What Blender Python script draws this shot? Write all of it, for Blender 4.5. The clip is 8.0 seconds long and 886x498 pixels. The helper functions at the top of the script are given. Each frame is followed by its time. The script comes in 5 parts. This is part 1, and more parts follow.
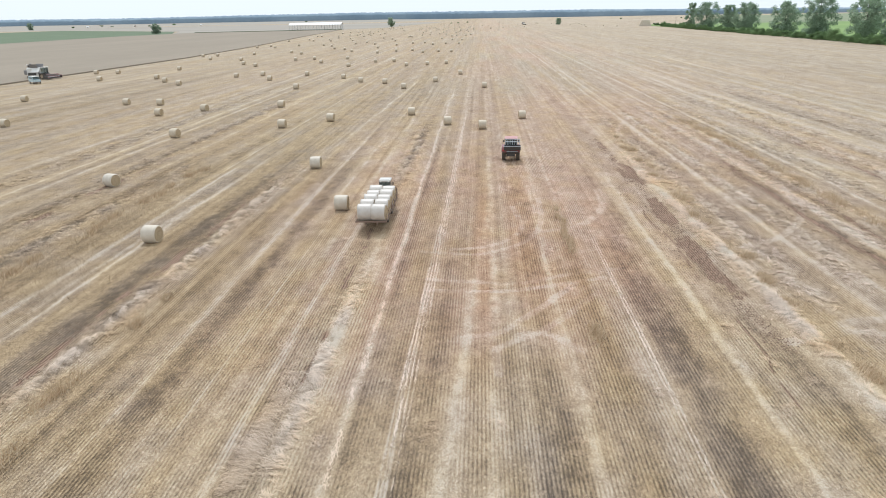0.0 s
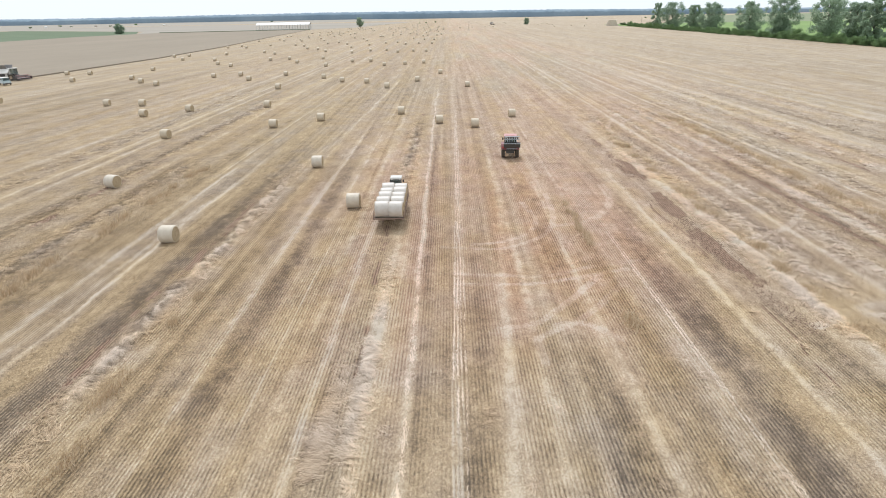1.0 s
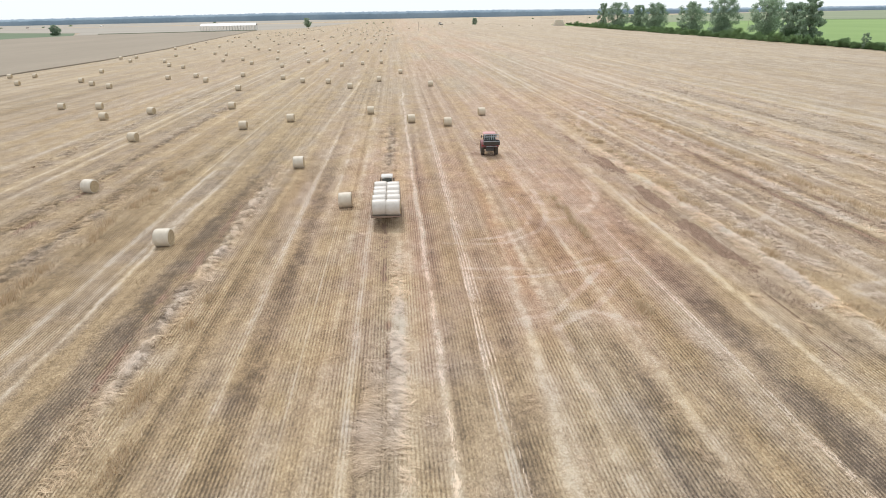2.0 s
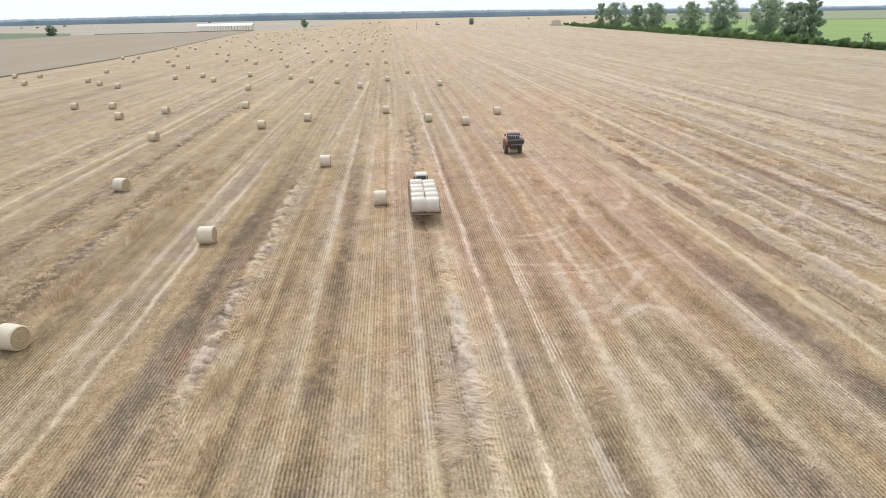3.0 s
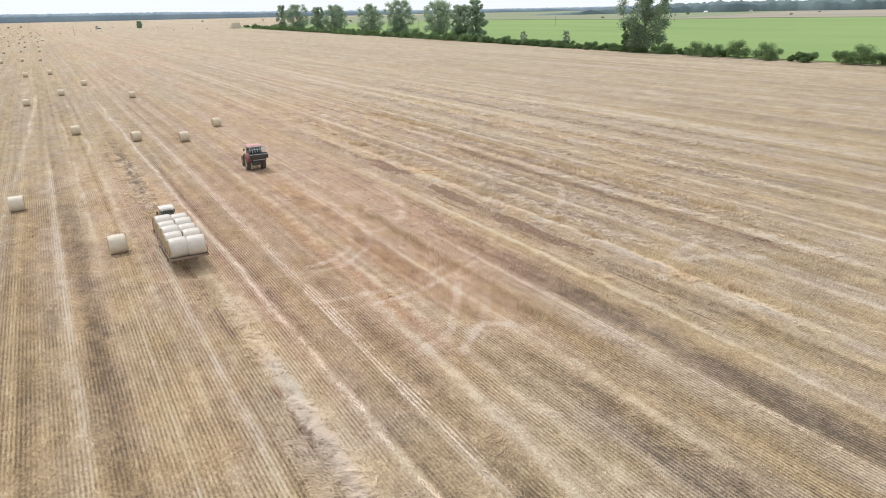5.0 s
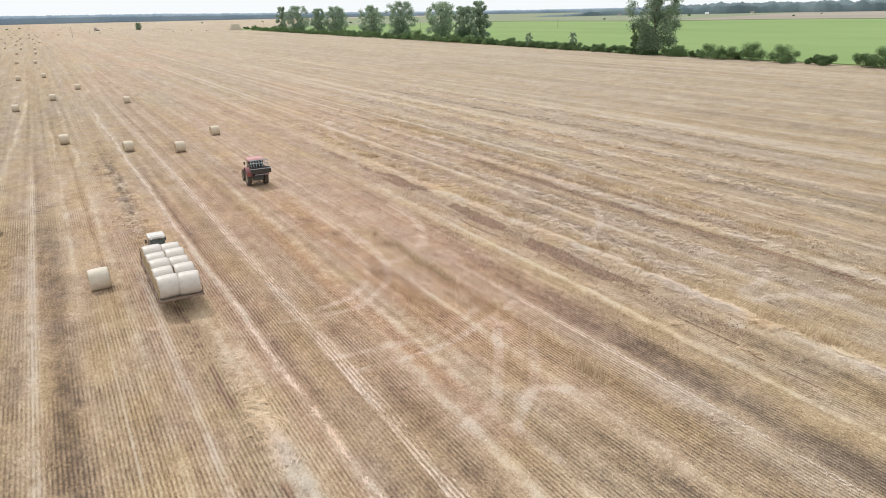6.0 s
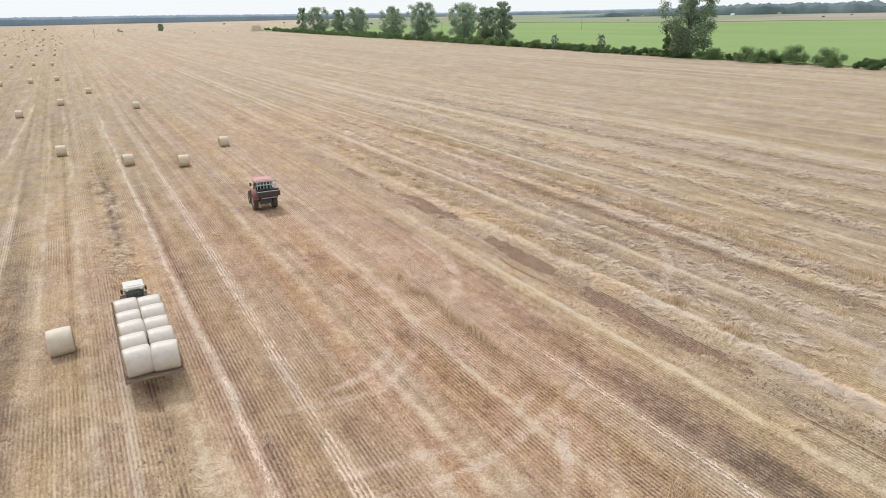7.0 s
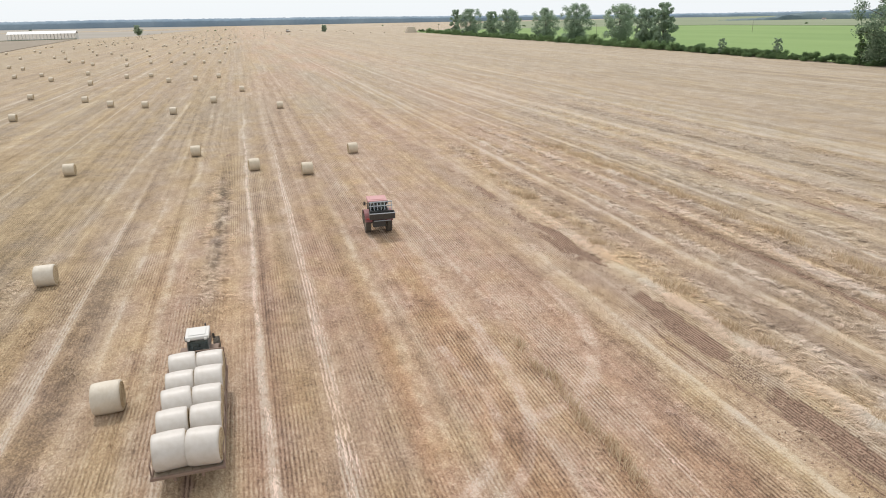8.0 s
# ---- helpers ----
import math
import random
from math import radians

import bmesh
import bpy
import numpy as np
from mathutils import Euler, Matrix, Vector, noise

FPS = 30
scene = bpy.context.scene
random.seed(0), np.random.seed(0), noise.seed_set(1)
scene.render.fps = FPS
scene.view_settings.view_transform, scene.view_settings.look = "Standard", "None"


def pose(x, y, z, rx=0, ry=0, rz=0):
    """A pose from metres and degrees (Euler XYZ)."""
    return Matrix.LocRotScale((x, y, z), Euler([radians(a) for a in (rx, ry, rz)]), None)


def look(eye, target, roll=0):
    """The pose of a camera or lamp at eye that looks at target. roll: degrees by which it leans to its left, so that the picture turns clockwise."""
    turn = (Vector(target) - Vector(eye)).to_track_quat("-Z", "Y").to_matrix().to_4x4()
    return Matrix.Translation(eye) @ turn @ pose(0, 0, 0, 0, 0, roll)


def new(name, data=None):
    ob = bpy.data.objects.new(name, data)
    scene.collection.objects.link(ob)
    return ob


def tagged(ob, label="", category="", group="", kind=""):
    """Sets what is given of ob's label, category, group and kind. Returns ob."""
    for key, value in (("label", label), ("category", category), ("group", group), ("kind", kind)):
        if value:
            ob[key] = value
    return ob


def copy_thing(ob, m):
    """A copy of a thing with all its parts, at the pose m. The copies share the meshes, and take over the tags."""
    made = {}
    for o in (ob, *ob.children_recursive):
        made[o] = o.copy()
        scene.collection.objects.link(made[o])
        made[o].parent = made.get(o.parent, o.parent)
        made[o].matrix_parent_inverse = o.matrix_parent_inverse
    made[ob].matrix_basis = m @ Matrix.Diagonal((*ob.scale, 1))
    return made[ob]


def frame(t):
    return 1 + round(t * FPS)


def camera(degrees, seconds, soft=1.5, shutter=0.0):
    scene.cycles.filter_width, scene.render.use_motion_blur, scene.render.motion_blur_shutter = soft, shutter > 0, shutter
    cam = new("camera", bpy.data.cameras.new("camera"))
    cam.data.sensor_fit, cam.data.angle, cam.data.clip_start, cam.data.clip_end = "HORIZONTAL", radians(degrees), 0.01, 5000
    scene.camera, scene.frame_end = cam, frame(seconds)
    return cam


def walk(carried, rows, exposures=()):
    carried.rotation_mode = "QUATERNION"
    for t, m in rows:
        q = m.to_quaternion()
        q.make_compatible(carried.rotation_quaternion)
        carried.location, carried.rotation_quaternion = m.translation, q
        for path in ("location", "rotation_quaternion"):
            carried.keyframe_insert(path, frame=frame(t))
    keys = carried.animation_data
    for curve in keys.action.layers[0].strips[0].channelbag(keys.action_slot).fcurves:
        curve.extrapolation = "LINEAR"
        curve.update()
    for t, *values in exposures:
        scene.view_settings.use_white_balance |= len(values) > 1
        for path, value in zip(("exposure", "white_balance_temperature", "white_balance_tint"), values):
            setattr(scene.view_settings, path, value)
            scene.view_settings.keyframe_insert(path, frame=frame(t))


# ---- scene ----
cam = camera(68.1, 8.0, soft=1.0)
# seconds, eye, heading (degrees to the left of +y), tilt, lean
PATH = [
    (0.0, (-0.293, 0.725, 15.711), 3.44, -19.55, -1.0),
    (0.5, (-2.127, 0.242, 15.695), 2.77, -19.57, -1.0),
    (1.0, (-3.916, -0.125, 15.686), 0.67, -19.60, -1.0),
    (2.3, (-8.528, -0.841, 15.666), -4.20, -19.66, -1.1),
    (2.5, (-9.229, -0.898, 15.666), -4.23, -19.67, -1.1),
    (3.0, (-10.943, -0.974, 15.648), -4.17, -19.64, -1.1),
    (3.5, (-12.484, -0.615, 15.637), -4.96, -19.63, -1.2),
    (3.6, (-12.760, -0.452, 15.629), -6.90, -19.66, -1.2),
    (3.7, (-13.021, -0.209, 15.616), -10.55, -19.72, -1.2),
    (3.8, (-13.259, 0.081, 15.604), -15.05, -19.78, -1.2),
    (3.9, (-13.485, 0.412, 15.593), -20.15, -19.85, -1.25),
    (4.0, (-13.711, 0.767, 15.580), -24.74, -19.91, -1.25),
    (4.2, (-14.140, 1.634, 15.560), -29.90, -19.92, -1.2),
    (4.5, (-14.616, 3.144, 15.542), -30.37, -19.97, -1.2),
    (4.7, (-14.720, 4.280, 15.535), -30.38, -19.97, -1.2),
    (5.8, (-13.444, 11.107, 15.463), -30.43, -19.88, -1.2),
    (6.0, (-13.004, 12.478, 15.457), -30.44, -19.84, -1.2),
    (6.5, (-11.520, 16.281, 15.454), -30.44, -19.82, -1.2),
    (7.0, (-9.648, 20.476, 15.457), -28.76, -19.72, -1.2),
    (7.5, (-7.693, 24.435, 15.362), -22.78, -19.51, -1.1),
    (8.0, (-5.407, 28.290, 15.217), -16.18, -19.32, -1.1),
]


def ahead(eye, heading, tilt):
    """The point two metres in front of the eye."""
    a, b = radians(heading), radians(tilt)
    return Vector(eye) + 2 * Vector((-math.sin(a) * math.cos(b), math.cos(a) * math.cos(b), math.sin(b)))


walk(cam, [(t, look(eye, ahead(eye, h, b), lean)) for t, eye, h, b, lean in PATH],
     exposures=[(0.0, 0.20, 5880, 8.3), (1.0, 0.25, 6040, 9.5), (2.3, 0.25, 6190, 10), (4.5, 0.23, 6230, 10), (6.0, 0.19, 6330, 11), (8.0, 0.14, 6300, 11)])

# ---- daylight: a bright thin overcast with the sun behind it, ahead of the drone ----
SUN_UP, SUN_AZ = 56.0, 12.0   # degrees above the horizon; degrees to the left of +y
world = bpy.data.worlds.new("world")
scene.world = world
world.use_nodes = True
wn, wl = world.node_tree.nodes, world.node_tree.links
wn.clear()
sky = wn.new("ShaderNodeTexSky")
sky.sky_type = "NISHITA"
sky.sun_disc = False
sky.sun_elevation = radians(SUN_UP)
sky.sun_rotation = radians(-SUN_AZ)
sky.air_density, sky.dust_density, sky.ozone_density = 1.0, 6.0, 1.0
cloud = wn.new("ShaderNodeMixRGB")
cloud.inputs[0].default_value = 0.85
cloud.inputs[2].default_value = (10.2, 10.5, 10.4, 1)
wl.new(sky.outputs[0], cloud.inputs[1])
back = wn.new("ShaderNodeBackground")
back.inputs["Strength"].default_value = 0.094
wl.new(cloud.outputs[0], back.inputs["Color"])
wout = wn.new("ShaderNodeOutputWorld")
wl.new(back.outputs[0], wout.inputs[0])

sun_data = bpy.data.lights.new("sun", "SUN")
sun_data.energy, sun_data.angle, sun_data.color = 1.95, radians(9), (1.0, 0.96, 0.905)
sun = new("sun", sun_data)
a, b = radians(SUN_AZ), radians(SUN_UP)
sun.matrix_world = look((0, 0, 60), (60 * math.sin(a) * math.cos(b), -60 * math.cos(a) * math.cos(b), 60 - 60 * math.sin(b)))


# ---- materials ----
class Nodes:
    """Short hand for one material's node tree."""

    def __init__(self, name, rough=0.8, metal=0.0):
        self.mat = bpy.data.materials.new(name)
        self.mat.use_nodes = True
        self.tree = self.mat.node_tree
        self.bsdf = self.tree.nodes["Principled BSDF"]
        self.bsdf.inputs["Roughness"].default_value = rough
        self.bsdf.inputs["Metallic"].default_value = metal
        self.pos = self.add("ShaderNodeNewGeometry").outputs["Position"]

    def add(self, kind, **values):
        node = self.tree.nodes.new(kind)
        for key, value in values.items():
            node.inputs[key.replace("_", " ")].default_value = value
        return node

    def link(self, a, b):
        self.tree.links.new(a, b)

    def stretch(self, scale, source=None):
        m = self.add("ShaderNodeMapping", Scale=scale)
        self.link(source or self.pos, m.inputs["Vector"])
        return m.outputs[0]

    def noise(self, scale, vector=None, detail=4.0, rough=0.6, warp=0.0):
        n = self.add("ShaderNodeTexNoise", Scale=scale, Detail=detail, Roughness=rough, Distortion=warp)
        self.link(vector or self.pos, n.inputs["Vector"])
        return n.outputs[0]

    def maths(self, op, a, b=0.5, c=None, clamp=False):
        n = self.add("ShaderNodeMath")
        n.operation, n.use_clamp = op, clamp
        for i, v in enumerate((a, b, c)):
            if v is None:
                continue
            if isinstance(v, (int, float)):
                n.inputs[i].default_value = v
            else:
                self.link(v, n.inputs[i])
        return n.outputs[0]

    def ramp(self, fac, stops):
        n = self.add("ShaderNodeValToRGB")
        e = n.color_ramp.elements
        while len(e) < len(stops):
            e.new(0.5)
        for el, (p, c) in zip(e, stops):
            el.position, el.color = p, (*c, 1)
        self.link(fac, n.inputs[0])
        return n.outputs[0]

    def mix(self, fac, a, b, how="MIX"):
        n = self.add("ShaderNodeMixRGB")
        n.blend_type = how
        for i, v in enumerate((fac, a, b)):
            if isinstance(v, (int, float)):
                n.inputs[i].default_value = v
            elif isinstance(v, tuple):
                n.inputs[i].default_value = (*v, 1)
            else:
                self.link(v, n.inputs[i])
        return n.outputs[0]

    def attr(self, name):
        n = self.add("ShaderNodeAttribute")
        n.attribute_name = name
        return n.outputs["Fac"]

    def bump(self, height, strength=0.4, distance=0.02):
        n = self.add("ShaderNodeBump", Strength=strength, Distance=distance)
        self.link(height, n.inputs["Height"])
        self.link(n.outputs[0], self.bsdf.inputs["Normal"])

    def done(self, colour):
        if isinstance(colour, tuple):
            self.bsdf.inputs["Base Color"].default_value = (*colour, 1)
        else:
            self.link(colour, self.bsdf.inputs["Base Color"])
        return self.mat


# colours of the field: grey-brown stubble floor, tan straw litter, pale bleached straw
SOIL, TAN, PALE = (0.122, 0.099, 0.074), (0.325, 0.258, 0.183), (0.552, 0.480, 0.386)
TONES = [(0.0, SOIL), (0.22, (0.194, 0.154, 0.112)), (0.5, TAN), (0.78, (0.455, 0.376, 0.284)), (1.0, PALE)]


def field_material():
    n = Nodes("stubble_field", 0.92)
    n.bsdf.inputs["Specular IOR Level"].default_value = 0.15
    tone, red, gold = n.attr("tone"), n.attr("red"), n.attr("gold")
    sep = n.add("ShaderNodeSeparateXYZ")
    n.link(n.pos, sep.inputs[0])
    black, white = (0, 0, 0), (1, 1, 1)
    # litter: lines along the drill rows far off, clods, tufts, chopped straw
    lines = n.ramp(n.noise(1.0, n.stretch((2.1, 0.011, 1.0)), 4.0, 0.62), [(0.30, black), (0.70, white)])
    streak = n.noise(1.0, n.stretch((3.4, 0.30, 1.0)), 4.0, 0.6)
    patch = n.noise(0.16, n.stretch((1.0, 0.45, 1.0)), 4.0, 0.55)
    clods = n.noise(1.3, n.stretch((1.0, 0.55, 1.0)), 4.0, 0.62, 0.4)
    tufts = n.ramp(n.noise(5.2, n.stretch((1.0, 0.62, 1.0)), 2.0, 0.6, 0.5), [(0.32, black), (0.68, white)])
    chaff = n.ramp(n.noise(13.0, n.stretch((1.0, 0.8, 1.0)), 2.0, 0.65, 0.9), [(0.38, black), (0.62, white)])
    # drill rows: broken crests of stubble with darker gaps between them
    wander = n.maths("MULTIPLY", n.maths("SUBTRACT", n.noise(2.6, None, 2.0, 0.6), 0.5), 0.05)
    wave = n.maths("SINE", n.maths("MULTIPLY", n.maths("ADD", sep.outputs[0], wander), 2 * math.pi / 0.165))
    gap = n.maths("POWER", n.maths("MULTIPLY_ADD", wave, -0.5, 0.5), 1.6)
    broken = n.ramp(n.noise(1.0, n.stretch((6.0, 2.8, 1.0)), 2.0, 0.6), [(0.34, (0.4, 0.4, 0.4)), (0.66, (1.35, 1.35, 1.35))])
    deep = n.maths("MULTIPLY", n.attr("rows"), n.maths("MULTIPLY", n.maths("SUBTRACT", gap, 0.40), broken))
    t = tone
    for part_of, weight in ((streak, 0.12), (lines, 0.10), (tufts, 0.24), (clods, 0.24), (patch, 0.14), (chaff, 0.33)):
        t = n.maths("ADD", t, n.maths("MULTIPLY", n.maths("SUBTRACT", part_of, 0.5), weight))
    t = n.maths("SUBTRACT", t, n.maths("MULTIPLY", deep, 0.49), clamp=True)
    colour = n.ramp(t, TONES)
    warm = n.mix(1.0, colour, (1.14, 0.925, 0.89), "MULTIPLY")
    colour = n.mix(n.maths("MULTIPLY", red, n.maths("SUBTRACT", n.maths("ADD", clods, 0.95), t), clamp=True), colour, warm)
    yellow = n.mix(1.0, colour, (1.045, 0.975, 0.81), "MULTIPLY")
    grey = n.mix(1.0, colour, (0.985, 0.985, 1.0), "MULTIPLY")
    colour = n.mix(n.maths("ADD", gold, n.maths("MULTIPLY", n.maths("SUBTRACT", tufts, 0.5), 0.25), clamp=True), grey, yellow)
    earth = n.mix(n.maths("SUBTRACT", n.maths("ADD", clods, n.maths("MULTIPLY", chaff, 0.4)), n.maths("MULTIPLY", deep, 1.3), clamp=True), (0.150, 0.088, 0.062), (0.39, 0.262, 0.188))
    colour = n.mix(n.maths("MULTIPLY", n.attr("soil"), 0.9), colour, earth)
    relief = n.maths("ADD", n.maths("ADD", n.maths("ADD", tufts, chaff), n.maths("MULTIPLY", clods, 1.2)), n.maths("MULTIPLY", deep, -2.2))
    n.bump(relief, 0.7, 0.05)
    return n.done(colour)


def straw_material(name, light=1.0):
    """Loose or standing straw: takes the tone of the ground below it, each stalk a little different."""
    n = Nodes(name, 0.75)
    n.bsdf.inputs["Specular IOR Level"].default_value = 0.25
    geo = n.add("ShaderNodeNewGeometry")
    t = n.maths("ADD", n.attr("tone"), n.maths("MULTIPLY", n.maths("SUBTRACT", geo.outputs["Random Per Island"], 0.5), 0.6), clamp=True)
    stops = [(0.0, (0.24, 0.18, 0.128)), (0.5, (0.45, 0.342, 0.235)), (1.0, (0.75, 0.613, 0.462))]
    colour = n.ramp(t, [(p, tuple(v * light for v in c)) for p, c in stops])
    colour = n.mix(n.maths("MULTIPLY", n.attr("red"), 0.8), colour, n.mix(1.0, colour, (1.12, 0.95, 0.93), "MULTIPLY"))
    return n.done(n.mix(n.attr("gold"), n.mix(1.0, colour, (0.96, 1.0, 1.10), "MULTIPLY"), n.mix(1.0, colour, (1.03, 0.975, 0.84), "MULTIPLY")))


def foliage_material(name, dark, light):
    n = Nodes(name, 0.6)
    geo = n.add("ShaderNodeNewGeometry")
    f = n.maths("ADD", n.maths("MULTIPLY", geo.outputs["Random Per Island"], 0.75), n.maths("ADD", n.maths("MULTIPLY", n.noise(0.3, None, 2.0), 0.45), n.maths("MULTIPLY", n.maths("SUBTRACT", n.add("ShaderNodeObjectInfo").outputs["Random"], 0.5), 0.3)), clamp=True)
    n.bsdf.inputs["Specular IOR Level"].default_value = 0.12
    colour = n.ramp(f, [(0.0, dark), (1.0, light)])
    n.done(colour)
    through_leaf = n.add("ShaderNodeBsdfTranslucent")
    n.link(colour, through_leaf.inputs["Color"])
    both = n.add("ShaderNodeMixShader")
    both.inputs[0].default_value = 0.52
    n.link(n.bsdf.outputs[0], both.inputs[1])
    n.link(through_leaf.outputs[0], both.inputs[2])
    out = n.tree.nodes["Material Output"]
    n.link(both.outputs[0], out.inputs["Surface"])
    return n.mat


def worn_paint(name, colour, rough=0.45, dust=0.35, metal=0.0):
    n = Nodes(name, rough, metal)
    d = n.noise(2.2, None, 6.0, 0.65)
    f = n.noise(19.0, None, 4.0, 0.7)
    k = n.maths("MULTIPLY", n.maths("ADD", n.maths("MULTIPLY", d, 0.7), n.maths("MULTIPLY", f, 0.5)), dust, clamp=True)
    n.bump(f, 0.15, 0.004)
    return n.done(n.mix(k, colour, (0.40, 0.32, 0.23)))


def field_sheet(name, c0, c1, scale, c2=None, stretch=(1.0, 1.0, 1.0), rough=0.9):
    n = Nodes(name, rough)
    n.bsdf.inputs["Specular IOR Level"].default_value = 0.15
    f = n.noise(scale, n.stretch(stretch), 6.0, 0.65)
    g = n.noise(scale * 17, n.stretch(stretch), 4.0, 0.7)
    colour = n.mix(n.ramp(f, [(0.35, (0, 0, 0)), (0.68, (1, 1, 1))]), c0, c1)
    colour = n.mix(n.maths("MULTIPLY", g, 0.5), colour, c2 or tuple(0.6 * v for v in c0))
    n.bump(g, 0.6, 0.12)
    return n.done(colour)


FIELD = field_material()
STRAW = straw_material("loose_straw")
STALK = straw_material("standing_stalks", 0.92)
CROP = field_sheet("ripe_crop", (0.265, 0.222, 0.170), (0.31, 0.26, 0.20), 0.03, (0.19, 0.158, 0.12), (1.0, 0.25, 1.0))
GREEN = field_sheet("green_crop", (0.180, 0.264, 0.092), (0.240, 0.325, 0.120), 0.012, (0.158, 0.236, 0.078), (1.0, 0.3, 1.0))
DARKGREEN = field_sheet("dull_green_crop", (0.125, 0.165, 0.098), (0.16, 0.20, 0.125), 0.03)
MEADOW = field_sheet("grey_meadow", (0.205, 0.238, 0.145), (0.27, 0.285, 0.19), 0.006, (0.175, 0.20, 0.125), (1.0, 0.35, 1.0))
PALEFIELD = field_sheet("pale_stubble", (0.285, 0.25, 0.205), (0.37, 0.325, 0.27), 0.008, (0.20, 0.19, 0.14), (1.0, 0.3, 1.0))
# pale grey because the haze over the far land is in this colour
FAR_PALE = field_sheet("far_farmland", (0.30, 0.268, 0.23), (0.37, 0.325, 0.28), 0.004, (0.26, 0.25, 0.20), (0.4, 1.0, 1.0))
# the ridge's blue is distance haze, put into the base colour
HAZY_WOODS = field_sheet("far_wood", (0.18, 0.24, 0.295), (0.28, 0.34, 0.385), 0.0035, (0.14, 0.20, 0.262))
# nearer belt: green with a little haze blue painted in
WOODS_NEAR = field_sheet("wood_belt", (0.115, 0.158, 0.17), (0.165, 0.21, 0.215), 0.04, (0.09, 0.128, 0.142))
LEAF = foliage_material("leaves", (0.165, 0.23, 0.165), (0.41, 0.50, 0.36))
LEAF_PALE = foliage_material("pale_leaves", (0.085, 0.14, 0.085), (0.40, 0.49, 0.34))
LEAF_BUSH = foliage_material("bush_leaves", (0.075, 0.135, 0.062), (0.23, 0.325, 0.145))


def bark_material():
    n = Nodes("bark", 0.9)
    f = n.noise(3.0, n.stretch((3.0, 3.0, 0.5)), 5.0)
    n.bump(f, 0.6, 0.03)
    return n.done(n.mix(f, (0.07, 0.055, 0.042), (0.16, 0.135, 0.11)))


def net_material(name="bale_net", light=(0.63, 0.57, 0.485), dull=(0.52, 0.45, 0.36)):
    """Pale plastic net and film over straw: fine lines round the bale, a little dust."""
    n = Nodes(name, 0.55)
    tc = n.add("ShaderNodeTexCoord")
    sep = n.add("ShaderNodeSeparateXYZ")
    n.link(tc.outputs["Object"], sep.inputs[0])
    info = n.add("ShaderNodeObjectInfo")
    lines = n.maths("SINE", n.maths("MULTIPLY", sep.outputs[0], 2 * math.pi / 0.05))
    blot = n.noise(3.5, tc.outputs["Object"], 5.0, 0.65)
    fine = n.noise(30.0, n.stretch((4.0, 1.0, 1.0), tc.outputs["Object"]), 4.0, 0.7)
    c = n.mix(n.ramp(blot, [(0.35, (0, 0, 0)), (0.75, (1, 1, 1))]), light, dull)
    c = n.mix(n.maths("MULTIPLY", fine, 0.28), c, (0.52, 0.43, 0.31))
    c = n.mix(n.maths("MULTIPLY", info.outputs["Random"], 0.28), c, (0.56, 0.47, 0.35))
    n.bump(n.maths("ADD", n.maths("MULTIPLY", lines, 0.3), n.maths("ADD", fine, blot)), 0.35, 0.02)
    return n.done(c)


def film_material():
    n = Nodes("bale_film", 0.42)
    tc = n.add("ShaderNodeTexCoord")
    blot = n.noise(3.0, tc.outputs["Object"], 5.0, 0.6)
    fine = n.noise(24.0, n.stretch((3.0, 1.0, 1.0), tc.outputs["Object"]), 4.0, 0.7)
    c = n.mix(n.ramp(blot, [(0.4, (0, 0, 0)), (0.8, (1, 1, 1))]), (0.56, 0.52, 0.48), (0.47, 0.42, 0.37))
    c = n.mix(n.maths("MULTIPLY", fine, 0.3), c, (0.52, 0.44, 0.33))
    n.bump(n.maths("ADD", fine, blot), 0.3, 0.02)
    return n.done(c)


def bale_end_material():
    n = Nodes("cut_straw", 0.9)
    tc = n.add("ShaderNodeTexCoord")
    sep = n.add("ShaderNodeSeparateXYZ")
    n.link(tc.outputs["Object"], sep.inputs[0])
    r = n.maths("SQRT", n.maths("ADD", n.maths("POWER", sep.outputs[1], 2.0), n.maths("POWER", sep.outputs[2], 2.0)))
    warp = n.noise(5.0, tc.outputs["Object"], 4.0)
    ring = n.maths("SINE", n.maths("ADD", n.maths("MULTIPLY", r, 62.0), n.maths("MULTIPLY", warp, 9.0)))
    fine = n.noise(34.0, tc.outputs["Object"], 4.0, 0.75)
    f = n.maths("ADD", n.maths("MULTIPLY", ring, 0.18), fine, clamp=True)
    n.bump(f, 0.8, 0.03)
    return n.done(n.ramp(f, [(0.15, (0.24, 0.175, 0.10)), (0.5, (0.43, 0.33, 0.205)), (0.85, (0.60, 0.485, 0.325))]))


NET_DULL = net_material("weathered_bale_net", (0.57, 0.485, 0.37), (0.46, 0.38, 0.27))
BARK, NET, FILM, BALE_END = bark_material(), net_material(), film_material(), bale_end_material()
RED = worn_paint("red_paint", (0.19, 0.026, 0.045), 0.45, 0.28)
ROOF_RED = worn_paint("sun_bleached_red", (0.50, 0.22, 0.23), 0.5, 0.35)
WHITE = worn_paint("off_white_paint", (0.74, 0.72, 0.68), 0.45, 0.22)
ROOF_GREY = worn_paint("pale_grey_paint", (0.60, 0.585, 0.56), 0.5, 0.3)
BLACK = worn_paint("black_steel", (0.025, 0.025, 0.028), 0.5, 0.18)
BLUE_BLACK = worn_paint("blue_black_steel", (0.03, 0.034, 0.038), 0.4, 0.10)
PALE_STEEL = worn_paint("pale_steel", (0.36, 0.39, 0.42), 0.4, 0.12, 0.3)
GREY = worn_paint("grey_steel", (0.20, 0.20, 0.21), 0.45, 0.3, 0.4)
